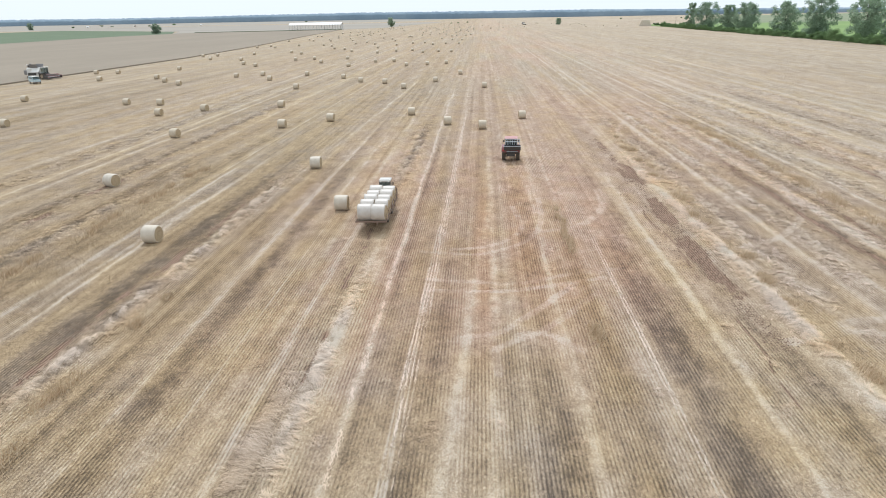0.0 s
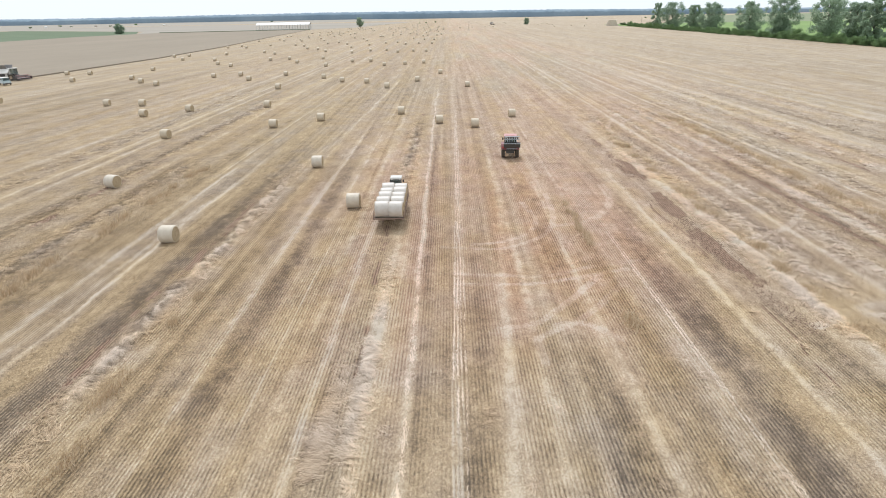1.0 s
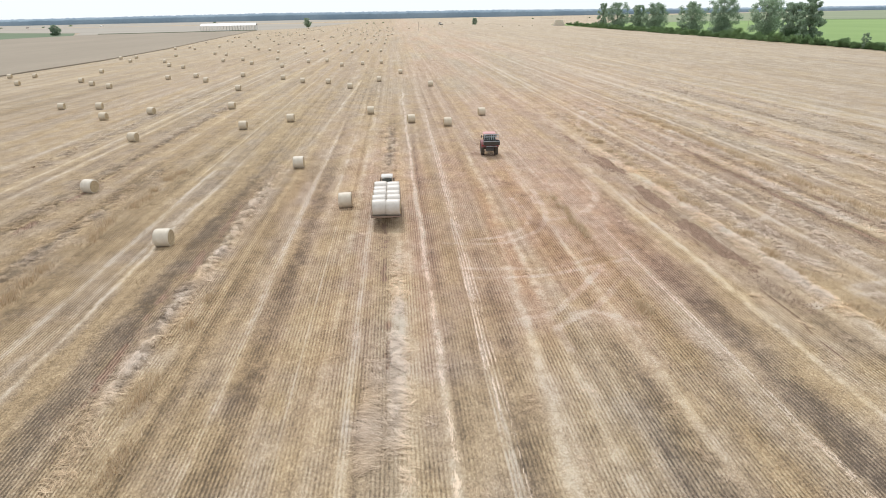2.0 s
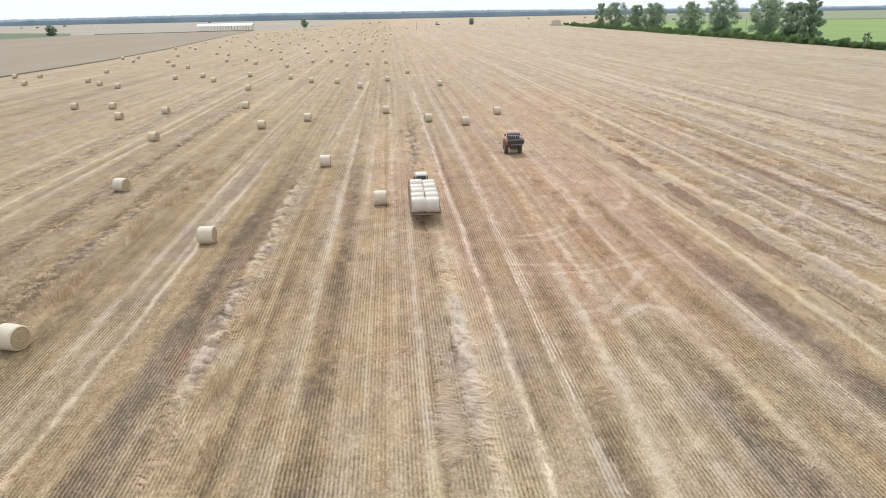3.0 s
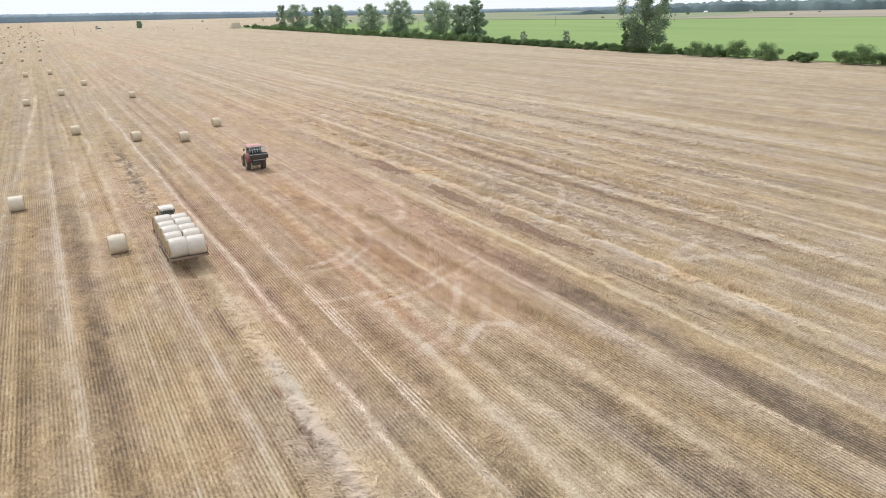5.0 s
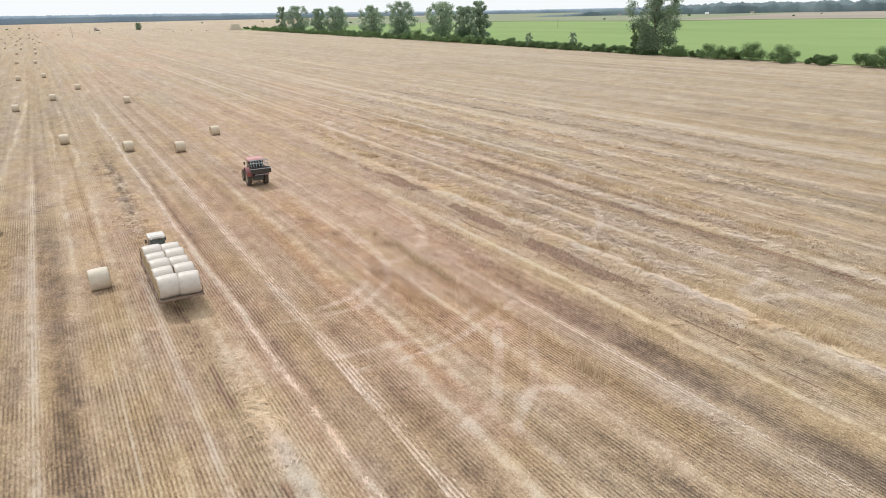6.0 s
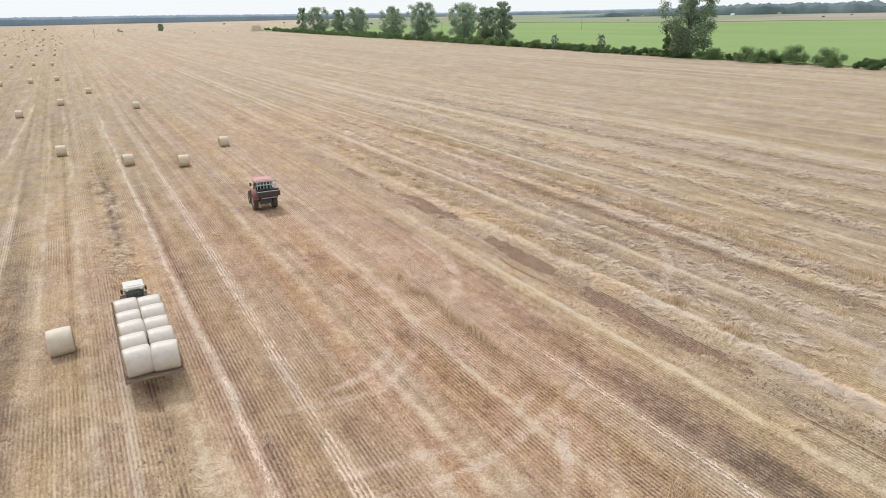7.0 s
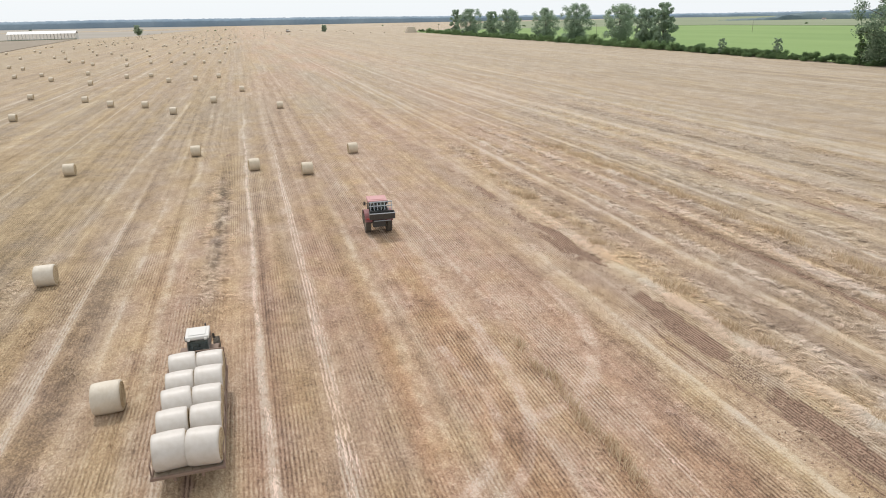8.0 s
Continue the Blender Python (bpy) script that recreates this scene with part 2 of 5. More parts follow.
RUST = worn_paint("rusty_frame", (0.155, 0.090, 0.072), 0.8, 0.45)
DECK = worn_paint("worn_deck_boards", (0.22, 0.17, 0.12), 0.85, 0.5)
RUBBER = worn_paint("tyre_rubber", (0.022, 0.021, 0.020), 0.85, 0.30)
RIM = worn_paint("wheel_rim", (0.42, 0.32, 0.22), 0.5, 0.4)
VAN_BLUE = worn_paint("pale_blue_paint", (0.50, 0.62, 0.66), 0.4, 0.2)
BARN_ROOF = worn_paint("pale_sheet_roof", (0.74, 0.74, 0.73), 0.5, 0.12)
BARN_WALL = worn_paint("weathered_wall", (0.62, 0.60, 0.56), 0.9, 0.15)
TILE = worn_paint("roof_tiles", (0.20, 0.165, 0.15), 0.85, 0.2)
POLE_WOOD = worn_paint("grey_pole_wood", (0.17, 0.145, 0.12), 0.9, 0.2)
LAMP_RED = worn_paint("red_lamp", (0.45, 0.02, 0.02), 0.3, 0.1)


def glass_material():
    n = Nodes("cab_glass", 0.05)
    n.bsdf.inputs["Transmission Weight"].default_value = 0.85
    n.bsdf.inputs["IOR"].default_value = 1.45
    return n.done((0.30, 0.36, 0.36))


GLASS = glass_material()

# ---- mesh helpers ----


def thing(name, label, category, group="", kind=""):
    return tagged(new(name), label, category, group, kind)


def part(name, bm, material, parent=None, label="", smooth=False):
    """Links a bmesh as one mesh object under a thing or a part."""
    me = bpy.data.meshes.new(name)
    bm.to_mesh(me)
    bm.free()
    me.materials.append(material)
    if smooth:
        me.polygons.foreach_set("use_smooth", [True] * len(me.polygons))
    ob = new(name, me)
    if parent:
        ob.parent = parent
    return tagged(ob, label)


def raw(name, verts, faces, material, tone=None):
    """A mesh from numpy arrays of corners and of triangles or quads."""
    me = bpy.data.meshes.new(name)
    k = faces.shape[1]
    me.vertices.add(len(verts))
    me.vertices.foreach_set("co", np.ascontiguousarray(verts, np.float32).ravel())
    me.loops.add(faces.size)
    me.loops.foreach_set("vertex_index", np.ascontiguousarray(faces, np.int32).ravel())
    me.polygons.add(len(faces))
    me.polygons.foreach_set("loop_start", np.arange(0, faces.size, k, dtype=np.int32))
    if tone is not None:
        for key, values in tone.items():
            at = me.attributes.new(key, "FLOAT", "POINT")
            at.data.foreach_set("value", np.ascontiguousarray(values, np.float32))
    me.update(calc_edges=True)
    me.validate()
    me.materials.append(material)
    return new(name, me)


def box(bm, centre, size, bevel=0.0, turn=None):
    made = bmesh.ops.create_cube(bm, size=1.0)["verts"]
    m = Matrix.Translation(centre) @ (turn or Matrix.Identity(4)) @ Matrix.Diagonal((*size, 1))
    bmesh.ops.transform(bm, matrix=m, verts=made)
    if bevel:
        edges = {e for v in made for e in v.link_edges}
        bmesh.ops.bevel(bm, geom=list(edges), offset=bevel, segments=2, affect="EDGES", profile=0.5)
    return bm


def rod(bm, p0, p1, r0, r1=None, seg=10):
    p0, p1 = Vector(p0), Vector(p1)
    d = p1 - p0
    m = Matrix.Translation((p0 + p1) / 2) @ d.to_track_quat("Z", "Y").to_matrix().to_4x4()
    bmesh.ops.create_cone(bm, cap_ends=True, segments=seg, radius1=r0, radius2=r0 if r1 is None else r1, depth=d.length, matrix=m)
    return bm


def lathe(bm, profile, seg, centre=(0, 0, 0)):
    """Turns (x, radius) points about an axis along x through centre."""
    rings = []
    for x, r in profile:
        rings.append([bm.verts.new((centre[0] + x, centre[1] + r * math.cos(2 * math.pi * i / seg), centre[2] + r * math.sin(2 * math.pi * i / seg))) for i in range(seg)])
    for p, q in zip(rings, rings[1:]):
        for i in range(seg):
            bm.faces.new((p[i], q[i], q[(i + 1) % seg], p[(i + 1) % seg]))
    return rings


def solid(bm, outline, x0, x1, bevel=0.0):
    """Extrudes an outline of (y, z) points from x0 to x1."""
    a = [bm.verts.new((x0, y, z)) for y, z in outline]
    b = [bm.verts.new((x1, y, z)) for y, z in outline]
    bm.faces.new(a)
    bm.faces.new(b[::-1])
    for i in range(len(outline)):
        j = (i + 1) % len(outline)
        bm.faces.new((a[i], b[i], b[j], a[j]))
    bmesh.ops.recalc_face_normals(bm, faces=bm.faces[:])
    if bevel:
        bmesh.ops.bevel(bm, geom=bm.edges[:], offset=bevel, segments=2, affect="EDGES", profile=0.5)
    return bm


def hashed(i, j, seed):
    h = np.sin(i * 127.1 + j * 311.7 + seed * 74.7) * 43758.5453
    return h - np.floor(h)


def smooth_noise(x, y, seed=0):
    """Value noise from 0 to 1 over numpy arrays."""
    xi, yi = np.floor(x), np.floor(y)
    u, v = x - xi, y - yi
    u, v = u * u * (3 - 2 * u), v * v * (3 - 2 * v)
    a, b = hashed(xi, yi, seed), hashed(xi + 1, yi, seed)
    c, d = hashed(xi, yi + 1, seed), hashed(xi + 1, yi + 1, seed)
    return (a * (1 - u) + b * u) * (1 - v) + (c * (1 - u) + d * u) * v


# ---- the field: what lies where ----
# each band: x at y 40, half width, strength, nearest and farthest y, drift of x for each metre of y
DARK = [   # swaths of short grey stubble with open gaps, and one strip of painted shade
    # shadow along the windrow's west side, put into the tone
    (-21.25, 0.28, 0.2, 16, 72, 0.005),
    (-22.35, 0.95, 0.26, 0, 80, 0.005), (-14.75, 0.6, 0.19, 0, 70, 0.0), (-9.58, 0.13, 0.22, 10, 32, 0.0), (-3.0, 0.5, 0.20, 0, 30, 0.0), (-5.5, 0.16, 0.15, 10, 80, -0.003),
    (2.9, 1.05, 0.24, 0, 33, 0.0), (2.9, 1.1, 0.12, 33, 50, 0.0), (3.2, 0.8, 0.14, 43, 58, 0.0), (2.9, 0.75, 0.2, 60, 92, 0.0),
    (9.45, 0.72, 0.27, 0, 48, 0.01), (14.5, 0.6, 0.24, 0, 38, 0.0), (11.0, 0.4, 0.14, 48, 75, 0.0), (-30.1, 0.9, 0.12, 0, 104, 0.0), (-33.6, 0.7, 0.22, 20, 70, -0.04),
    (-8.3, 0.42, 0.24, 70, 104, 0.0), (-39.2, 0.7, 0.15, 23, 140, 0.0), (-17.9, 0.4, 0.10, 0, 60, 0.0), (-1.9, 0.5, 0.12, 24, 60, 0.04),
]
DARK_EAST = [
    (20.2, 0.5, 0.12, 25, 90, 0.0), (26.1, 0.55, 0.22, 23, 82, 0.0), (28.9, 0.4, 0.13, 30, 90, 0.0), (39.1, 0.6, 0.13, 34, 120, 0.03),
    (50.3, 0.6, 0.09, 34, 140, 0.0), (32.6, 0.12, 0.22, 30, 140, 0.0), (33.9, 0.10, 0.18, 30, 140, 0.0),
]
DUSTY = [   # whitish wheel tracks, pressed flat along the drill rows
    (-27.7, 0.24, 0.26, 0, 78, 0.0), (-26.2, 0.24, 0.22, 0, 70, 0.02), (-28.5, 0.13, 0.26, 70, 220, 0.0), (-16.3, 0.75, 0.10, 0, 98, 0.0),
    (-15.85, 0.2, 0.24, 0, 92, 0.0), (-10.0, 0.23, 0.20, 0, 62, 0.004), (-3.62, 0.055, 0.26, 0, 118, 0.012), (-3.44, 0.055, 0.31, 0, 118, 0.012), (-3.27, 0.05, 0.25, 0, 90, 0.012), (-3.08, 0.05, 0.17, 0, 66, 0.012), (7.95, 0.06, 0.36, 0, 48, 0.0), (8.13, 0.06, 0.36, 0, 48, 0.0),
    (7.2, 0.5, 0.10, 0, 40, 0.0), (2.4, 0.24, 0.17, 70, 96, 0.0), (4.9, 0.24, 0.17, 62, 96, -0.04), (-12.6, 0.08, 0.26, 24, 46, 0.0), (5.6, 0.9, 0.10, 44, 90, 0.0), (61.2, 0.9, 0.15, 60, 260, 0.032), (47.8, 0.4, 0.12, 60, 300, 0.02),
]
STRAW_LINES = [   # cream lines of chopped straw
    (-25.55, 0.15, 0.38, 0, 62, 0.0), (-23.7, 0.28, 0.14, 0, 36, 0.0), (-19.2, 0.3, 0.24, 10, 36, 0.0), (-11.35, 0.28, 0.20, 0, 160, 0.0),
    (-13.35, 0.15, 0.20, 55, 135, 0.0), (-7.85, 0.42, 0.36, 10, 41, -0.012), (-7.0, 0.2, 0.22, 28, 46, 0.0), (-5.95, 0.22, 0.27, 0, 150, -0.003),
    (-0.45, 0.33, 0.25, 0, 47, 0.055), (0.5, 0.32, 0.2, 0, 88, 0.0), (4.25, 0.34, 0.22, 0, 66, 0.012), (12.1, 0.2, 0.26, 14, 66, 0.02),
]
STRAW_FAR = [
    (-52.6, 0.58, 0.16, 0, 460, 0.0), (-46.6, 0.25, 0.30, 0, 460, 0.0), (-44.4, 0.25, 0.28, 0, 460, 0.0), (-36.5, 0.3, 0.2, 0, 300, 0.0),
    (-20.3, 0.25, 0.2, 80, 180, 0.03), (6.5, 0.23, 0.14, 30, 110, 0.0), (16.6, 0.5, 0.26, 20, 75, 0.0), (21.7, 0.3, 0.24, 0, 340, 0.0),
    (23.4, 0.2, 0.18, 0, 340, 0.0), (27.6, 0.55, 0.24, 20, 125, 0.0), (33.2, 0.2, 0.3, 0, 340, 0.0), (30.0, 0.3, 0.14, 0, 200, 0.0),
    (40.4, 0.6, 0.22, 23, 170, 0.02), (36.3, 0.3, 0.16, 0, 200, 0.0), (59.7, 0.9, 0.10, 34, 460, 0.0), (46.5, 0.5, 0.12, 30, 200, 0.0),
]
GOLDEN = [   # bands of fresh yellow straw: the strength turns the colour, not the tone
    (-24.6, 0.6, 0.5, 0, 120, 0.0), (-30.0, 1.3, 0.4, 0, 120, 0.0), (-18.4, 0.6, 0.5, 0, 80, 0.0), (-13.0, 0.7, 0.2, 0, 60, 0.0),
    (1.3, 0.5, 0.4, 0, 30, 0.0), (5.9, 0.8, 0.4, 0, 56, 0.0), (11.6, 0.9, 0.4, 0, 60, 0.0), (18.2, 0.8, 0.7, 20, 90, 0.0), (31.0, 1.0, 0.6, 30, 110, 0.0), (-35.5, 1.5, 0.3, 0, 120, 0.0),
]
# turning wheel tracks in the dust, as ways through a few points
TURNS_NEAR = [
    ((4.9, 58.5), (4.8, 54.4), (4.5, 51.0), (3.8, 48.3), (2.7, 46.2), (1.2, 44.7), (-0.3, 43.8), (-2.6, 44.0), (-4.4, 44.3)),
    ((2.5, 56.0), (2.8, 53.0), (3.0, 50.4), (2.4, 48.1), (1.1, 46.2), (-0.4, 45.2), (-2.3, 44.8)),
    ((8.8, 41.2), (5.0, 39.9), (2.9, 38.8), (1.1, 38.5), (-0.4, 38.7), (-3.6, 39.1)),
    ((7.5, 39.6), (4.6, 38.4), (1.9, 37.5), (-0.2, 37.2), (-3.5, 37.4)),
    ((5.6, 38.6), (4.2, 36.5), (2.9, 34.6), (1.7, 33.0), (0.5, 31.7), (-1.4, 31.2)),
    ((6.4, 36.8), (5.3, 35.1), (4.0, 33.3), (2.7, 31.8), (1.3, 30.7), (0.5, 29.8), (0.6, 27.5)),
    ((1.3, 31.4), (2.8, 31.8), (3.9, 31.1), (4.7, 29.8)),
]
TURNS_FAR = [
    ((25.6, 111.0), (23.3, 107.6), (19.4, 96.5), (18.6, 90.0)), ((27.0, 108.0), (25.9, 105.5), (22.3, 99.5), (21.0, 93.0)),
    ((34.4, 101.0), (34.1, 99.1), (32.2, 91.9), (28.2, 83.0), (26.0, 78.0)), ((10.8, 62.0), (10.3, 56.3), (8.8, 52.4), (7.2, 50.3), (4.4, 49.0)),
    ((17.0, 32.4), (20.0, 33.6), (22.6, 34.2), (24.0, 36.5), (23.0, 40.0)), ((15.2, 31.0), (18.0, 32.2), (20.6, 32.0), (23.5, 30.0)), ((28.0, 62.0), (26.0, 54.0), (22.0, 48.0), (17.5, 45.0)),
]


def way_points(pts, k=36):
    """A smooth way through points (Catmull-Rom)."""
    p = np.array([pts[0], *pts, pts[-1]], float)
    out = []
    for a, b, c, d in zip(p, p[1:], p[2:], p[3:]):
        for t in np.linspace(0, 1, k, endpoint=False):
            out.append(0.5 * (2 * b + (c - a) * t + (2 * a - 5 * b + 4 * c - d) * t * t + (3 * b - a - 3 * c + d) * t ** 3))
    return np.array(out)


# straight crossing tracks: a point, heading in degrees from +x, half length, half width, strength
CROSS = [
    (1.16, 45.12, -2, 7.54, 0.16, 0.13), (1.16, 39.32, 1, 7.54, 0.14, 0.14), (0.93, 37.82, 2, 5.8, 0.13, 0.12), (0.7, 30.97, 3, 4.64, 0.14, 0.12),
    (6.5, 39.9, 18, 4.06, 0.14, 0.12), (4.06, 41.99, 55, 5.22, 0.14, 0.10), (6.03, 37.7, 50, 4.64, 0.13, 0.10), (24.36, 51.04, 62, 8.12, 0.2, 0.11),
    (34.8, 41.76, 55, 10.44, 0.2, 0.10),
]


# windrows: middle x, half width, from y to y, straw locks for each metre
WINDROWS = [
    (-20.65, 0.62, 15, 74, 34), (-7.95, 0.4, 14, 43, 26), (16.5, 0.6, 21, 80, 24), (-8.6, 0.9, 62, 104, 24),
    (-33.7, 1.0, 28, 80, 14), (3.6, 0.3, 17, 24, 14),
]
WINDROWS_EAST = [
    (19.0, 1.6, 30, 120, 5), (23.4, 1.2, 30, 120, 4), (27.5, 1.0, 25, 125, 10), (30.0, 1.5, 30, 125, 6), (34.8, 1.6, 35, 130, 4),
    (40.2, 1.4, 35, 140, 9), (44.5, 1.6, 40, 150, 5), (50.8, 1.8, 46, 160, 6), (57.0, 1.8, 50, 160, 4), (-39.2, 1.6, 40, 140, 5), (-49.5, 1.6, 55, 160, 4),
]


# ragged strips of bare red-brown soil: middle x, half width, strength, nearest and farthest y
SOIL_STRIPS = [
    (14.7, 0.85, 1.32, 37, 66), (15.2, 0.5, 0.95, 58, 94), (13.35, 0.09, 0.9, 26, 62), (26.1, 0.3, 0.85, 30, 76), (29.0, 0.2, 0.7, 30, 80), (39.0, 0.28, 0.6, 45, 90),
    (-21.6, 0.4, 0.68, 22, 60), (-8.65, 0.32, 1.2, 28, 49), (-8.35, 0.4, 0.55, 68, 118), (-2.9, 0.30, 0.42, 20, 40), (-38.2, 0.4, 0.6, 40, 80),
]


def bare(x, y):
    """Where the soil lies open, from 0 to 1."""
    out = np.zeros_like(x)
    for mx, half, s, y0, y1 in SOIL_STRIPS:
        i = np.nonzero((np.abs(x - mx) < 3 * half + 1.0) & (y > y0 - 12) & (y < y1 + 16))[0]
        if not i.size:
            continue
        a, b = x[i], y[i]
        rag = 0.55 * smooth_noise(a / 0.9, b / 2.6, 71) + 0.45 * smooth_noise(a / 0.28, b / 0.62, 72)
        w = a - mx - 0.7 * (smooth_noise(b / 11, a * 0 + mx, 73) - 0.5) - 0.6 * (smooth_noise(b / 2.3, a * 0 + mx, 70) - 0.5)
        m = np.exp(-np.abs(w / half) ** 3) * s / (1 + np.exp((b - y1) / 5)) / (1 + np.exp((y0 - b) / 3))
        out[i] = np.maximum(out[i], np.clip((m * (0.1 + 1.4 * smooth_noise(b / 4 + mx, mx + 0 * b, 74)) - 1.10 + rag) * 8.0 + 0.5, 0, 1) * (m > 0.12))
    return out


def ridges(x, y):
    """Where straw lies in windrows, and how it is heaped and torn there, both from 0 to 1."""
    out, lump = np.zeros_like(x), np.zeros_like(x)
    for mx, half, y0, y1, per in WINDROWS + WINDROWS_EAST:
        i = np.nonzero((np.abs(x - mx) < 2.2 * half + 0.5) & (y > y0) & (y < y1))[0]
        if not i.size:
            continue
        a, b = x[i], y[i]
        w = a - mx - 0.7 * (smooth_noise(b / 9, a * 0 + mx, 77) - 0.5)
        m = np.exp(-(w / (0.75 * half)) ** 2) * np.clip(2.6 * smooth_noise(b / 4.5 + mx, mx + 0 * b, 78) - 0.5, 0, 1)
        out[i] = np.maximum(out[i], m * (1.0 if per > 12 else 0.55) * np.clip(np.minimum(b - y0, y1 - b) / 12, 0, 1))
        lump[i] = np.clip(3.0 * (0.5 * smooth_noise(a / 0.55, b / 0.8, 75) + 0.5 * smooth_noise(a / 0.26, b / 0.36, 76)) - 1.0, 0, 1)
    return out, lump


def band(x, y, entry, power=2.0, wave=0.3, seed=0):
    """The points that a band reaches, and how strongly, frayed along its length and its sides."""
    mx, half, s, y0, y1, drift = entry
    i = np.nonzero((np.abs(x - mx - drift * (y - 40)) < 2.6 * half + 0.5) & (y > y0 - 20) & (y < y1 + 30))[0]
    a, b = x[i], y[i]
    w = a - mx - drift * (b - 40) - wave * (smooth_noise(b / 13, 0 * b + mx, 5) - 0.5) - 0.5 * wave * (smooth_noise(b / 2.6, 0 * b + mx, 6) - 0.5)
    w = w - 0.35 * half * (smooth_noise(a / 0.4, b / 0.7, 7 + seed) - 0.5)
    broad = half * (0.75 + 0.6 * smooth_noise(b / 7.0 + mx, mx + 0 * b, 30 + seed))
    d = np.exp(-np.abs(w / broad) ** power) * s / (1 + np.exp((b - y1) / 5)) / (1 + np.exp((y0 - b) / 3))
    return i, d * (0.45 + 1.1 * smooth_noise(b / 6.0 + 2 * mx, mx + 0 * b, 22 + seed)) * (0.35 + 0.8 * smooth_noise(a / 0.24, b / 0.42, 90 + seed) + 0.5 * smooth_noise(a / 0.7, b / 1.3, 94 + seed))


def survey(x, y):
    """What covers the ground: tone (0 bare soil, 1 bleached straw; some haze and shade are painted in too), red, gold,
    rows (how plainly the drill rows show), soil, and the height h.
    """
    w = x + 0.35 * (smooth_noise(y / 14, x * 0 + 3.3, 5) - 0.5) + 0.14 * (smooth_noise(y / 3.1, x / 6, 6) - 0.5)
    near = 1 / (1 + np.exp(-(40 - np.abs(x + 3)) / 5))
    tone = 0.57 - 0.045 / (1 + np.exp((x + 10) / 3)) - 0.05 / (1 + np.exp((x + 28) / 4)) / (1 + np.exp((y - 130) / 20)) + 0.025 / (1 + np.exp((12 - x) / 3))
    tone = tone + 0.045 * np.exp(-((x - 10) / 5) ** 2 - ((y - 56) / 16) ** 2)
    tone = tone + 0.05 * np.exp(-((x + 0.5) / 7) ** 2 - ((y - 64) / 17) ** 2) + 0.05 * np.exp(-((x - 15) / 7) ** 2 - ((y - 58) / 17) ** 2)
    # swaths of the combine, and finer lines within them
    wide = smooth_noise(w / 2.6, y / 160, 11) - 0.5
    fine = smooth_noise(w / 0.62, y / 70, 12) - 0.5
    thin = smooth_noise(w / 0.23, y / 45, 13) - 0.5
    # haze painted into the tone: paler and lower in contrast as y grows
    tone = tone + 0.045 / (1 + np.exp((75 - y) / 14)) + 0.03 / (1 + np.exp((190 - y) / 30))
    haze_fade = 1 - 0.45 / (1 + np.exp((170 - y) / 25))
    tone = tone + haze_fade * ((0.20 - 0.06 * near) * wide + (0.20 - 0.03 * near) * fine + (0.10 + 0.09 * near) * thin)
    tone = tone + 0.15 * (smooth_noise(x / 1.1, y / 1.9, 34) - 0.5) + 0.19 * (smooth_noise(x / 0.42, y / 0.6, 36) - 0.5)
    # yellow also weakens with y, part of the painted haze
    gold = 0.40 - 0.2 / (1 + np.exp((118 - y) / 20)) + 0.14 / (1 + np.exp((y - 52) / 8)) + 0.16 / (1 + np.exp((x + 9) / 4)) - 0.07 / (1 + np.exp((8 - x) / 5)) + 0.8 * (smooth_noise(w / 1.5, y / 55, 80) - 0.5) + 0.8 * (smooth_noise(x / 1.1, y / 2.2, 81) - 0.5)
    rows = 0.66 - 0.14 / (1 + np.exp((x + 11) / 2)) - (0.32 + 0.16 * np.exp(-((x - 2) / 12) ** 2)) / (1 + np.exp((53 - y) / 6)) + 1.1 * (smooth_noise(w / 1.9, y / 9, 82) - 0.5) + 0.9 * (smooth_noise(x / 0.8, y / 1.4, 83) - 0.5)
    h = 0.03 * (smooth_noise(x / 0.9, y / 1.7, 14) - 0.5) + 0.03 * (smooth_noise(w / 0.5, y / 9, 15) - 0.5)
    pale = np.zeros_like(x)
    for entry in DARK + DARK_EAST:
        i, d = band(x, y, entry, 4.5, 0.2)
        tone[i] -= d * (0.7 + 0.6 * smooth_noise(x[i] / 0.5, y[i] / 0.9, 28))
        gold[i] -= 0.35 * d
        rows[i] += 0.9 * d
        h[i] -= 0.06 * d
    for entry in DUSTY:
        i, d = band(x, y, entry, 4.0, 0.2, 1)
        tone[i] += d
        gold[i] -= 1.2 * d
        rows[i] += 2.2 * d
        pale[i] += 0.25 * d
    for entry in STRAW_LINES + STRAW_FAR:
        i, d = band(x, y, entry, 2.2, 0.42, 2)
        tone[i] += d * (0.6 + 0.8 * smooth_noise(x[i] / 0.35, y[i] / 0.5, 33))
        gold[i] -= 0.5 * d
        rows[i] -= 2.2 * d
        pale[i] += 0.6 * d
        h[i] += 0.12 * d * smooth_noise(x[i] / 0.35, y[i] / 0.6, 23)
    for entry in GOLDEN:
        i, d = band(x, y, entry, 2.0, 0.5, 3)
        gold[i] += d
        tone[i] -= 0.06 * d
    for ways, half, s in ((TURNS_NEAR, 0.14, 0.23), (TURNS_FAR, 0.2, 0.20)):
        for pts in ways:
            w_pts = way_points(pts)
            lo, hi = w_pts.min(0) - 1.5, w_pts.max(0) + 1.5
            i = np.nonzero((x > lo[0]) & (x < hi[0]) & (y > lo[1]) & (y < hi[1]))[0]
            if not i.size:
                continue
            d = np.full(i.size, 9.0)
            for q in w_pts:
                d = np.minimum(d, np.hypot(x[i] - q[0], y[i] - q[1]))
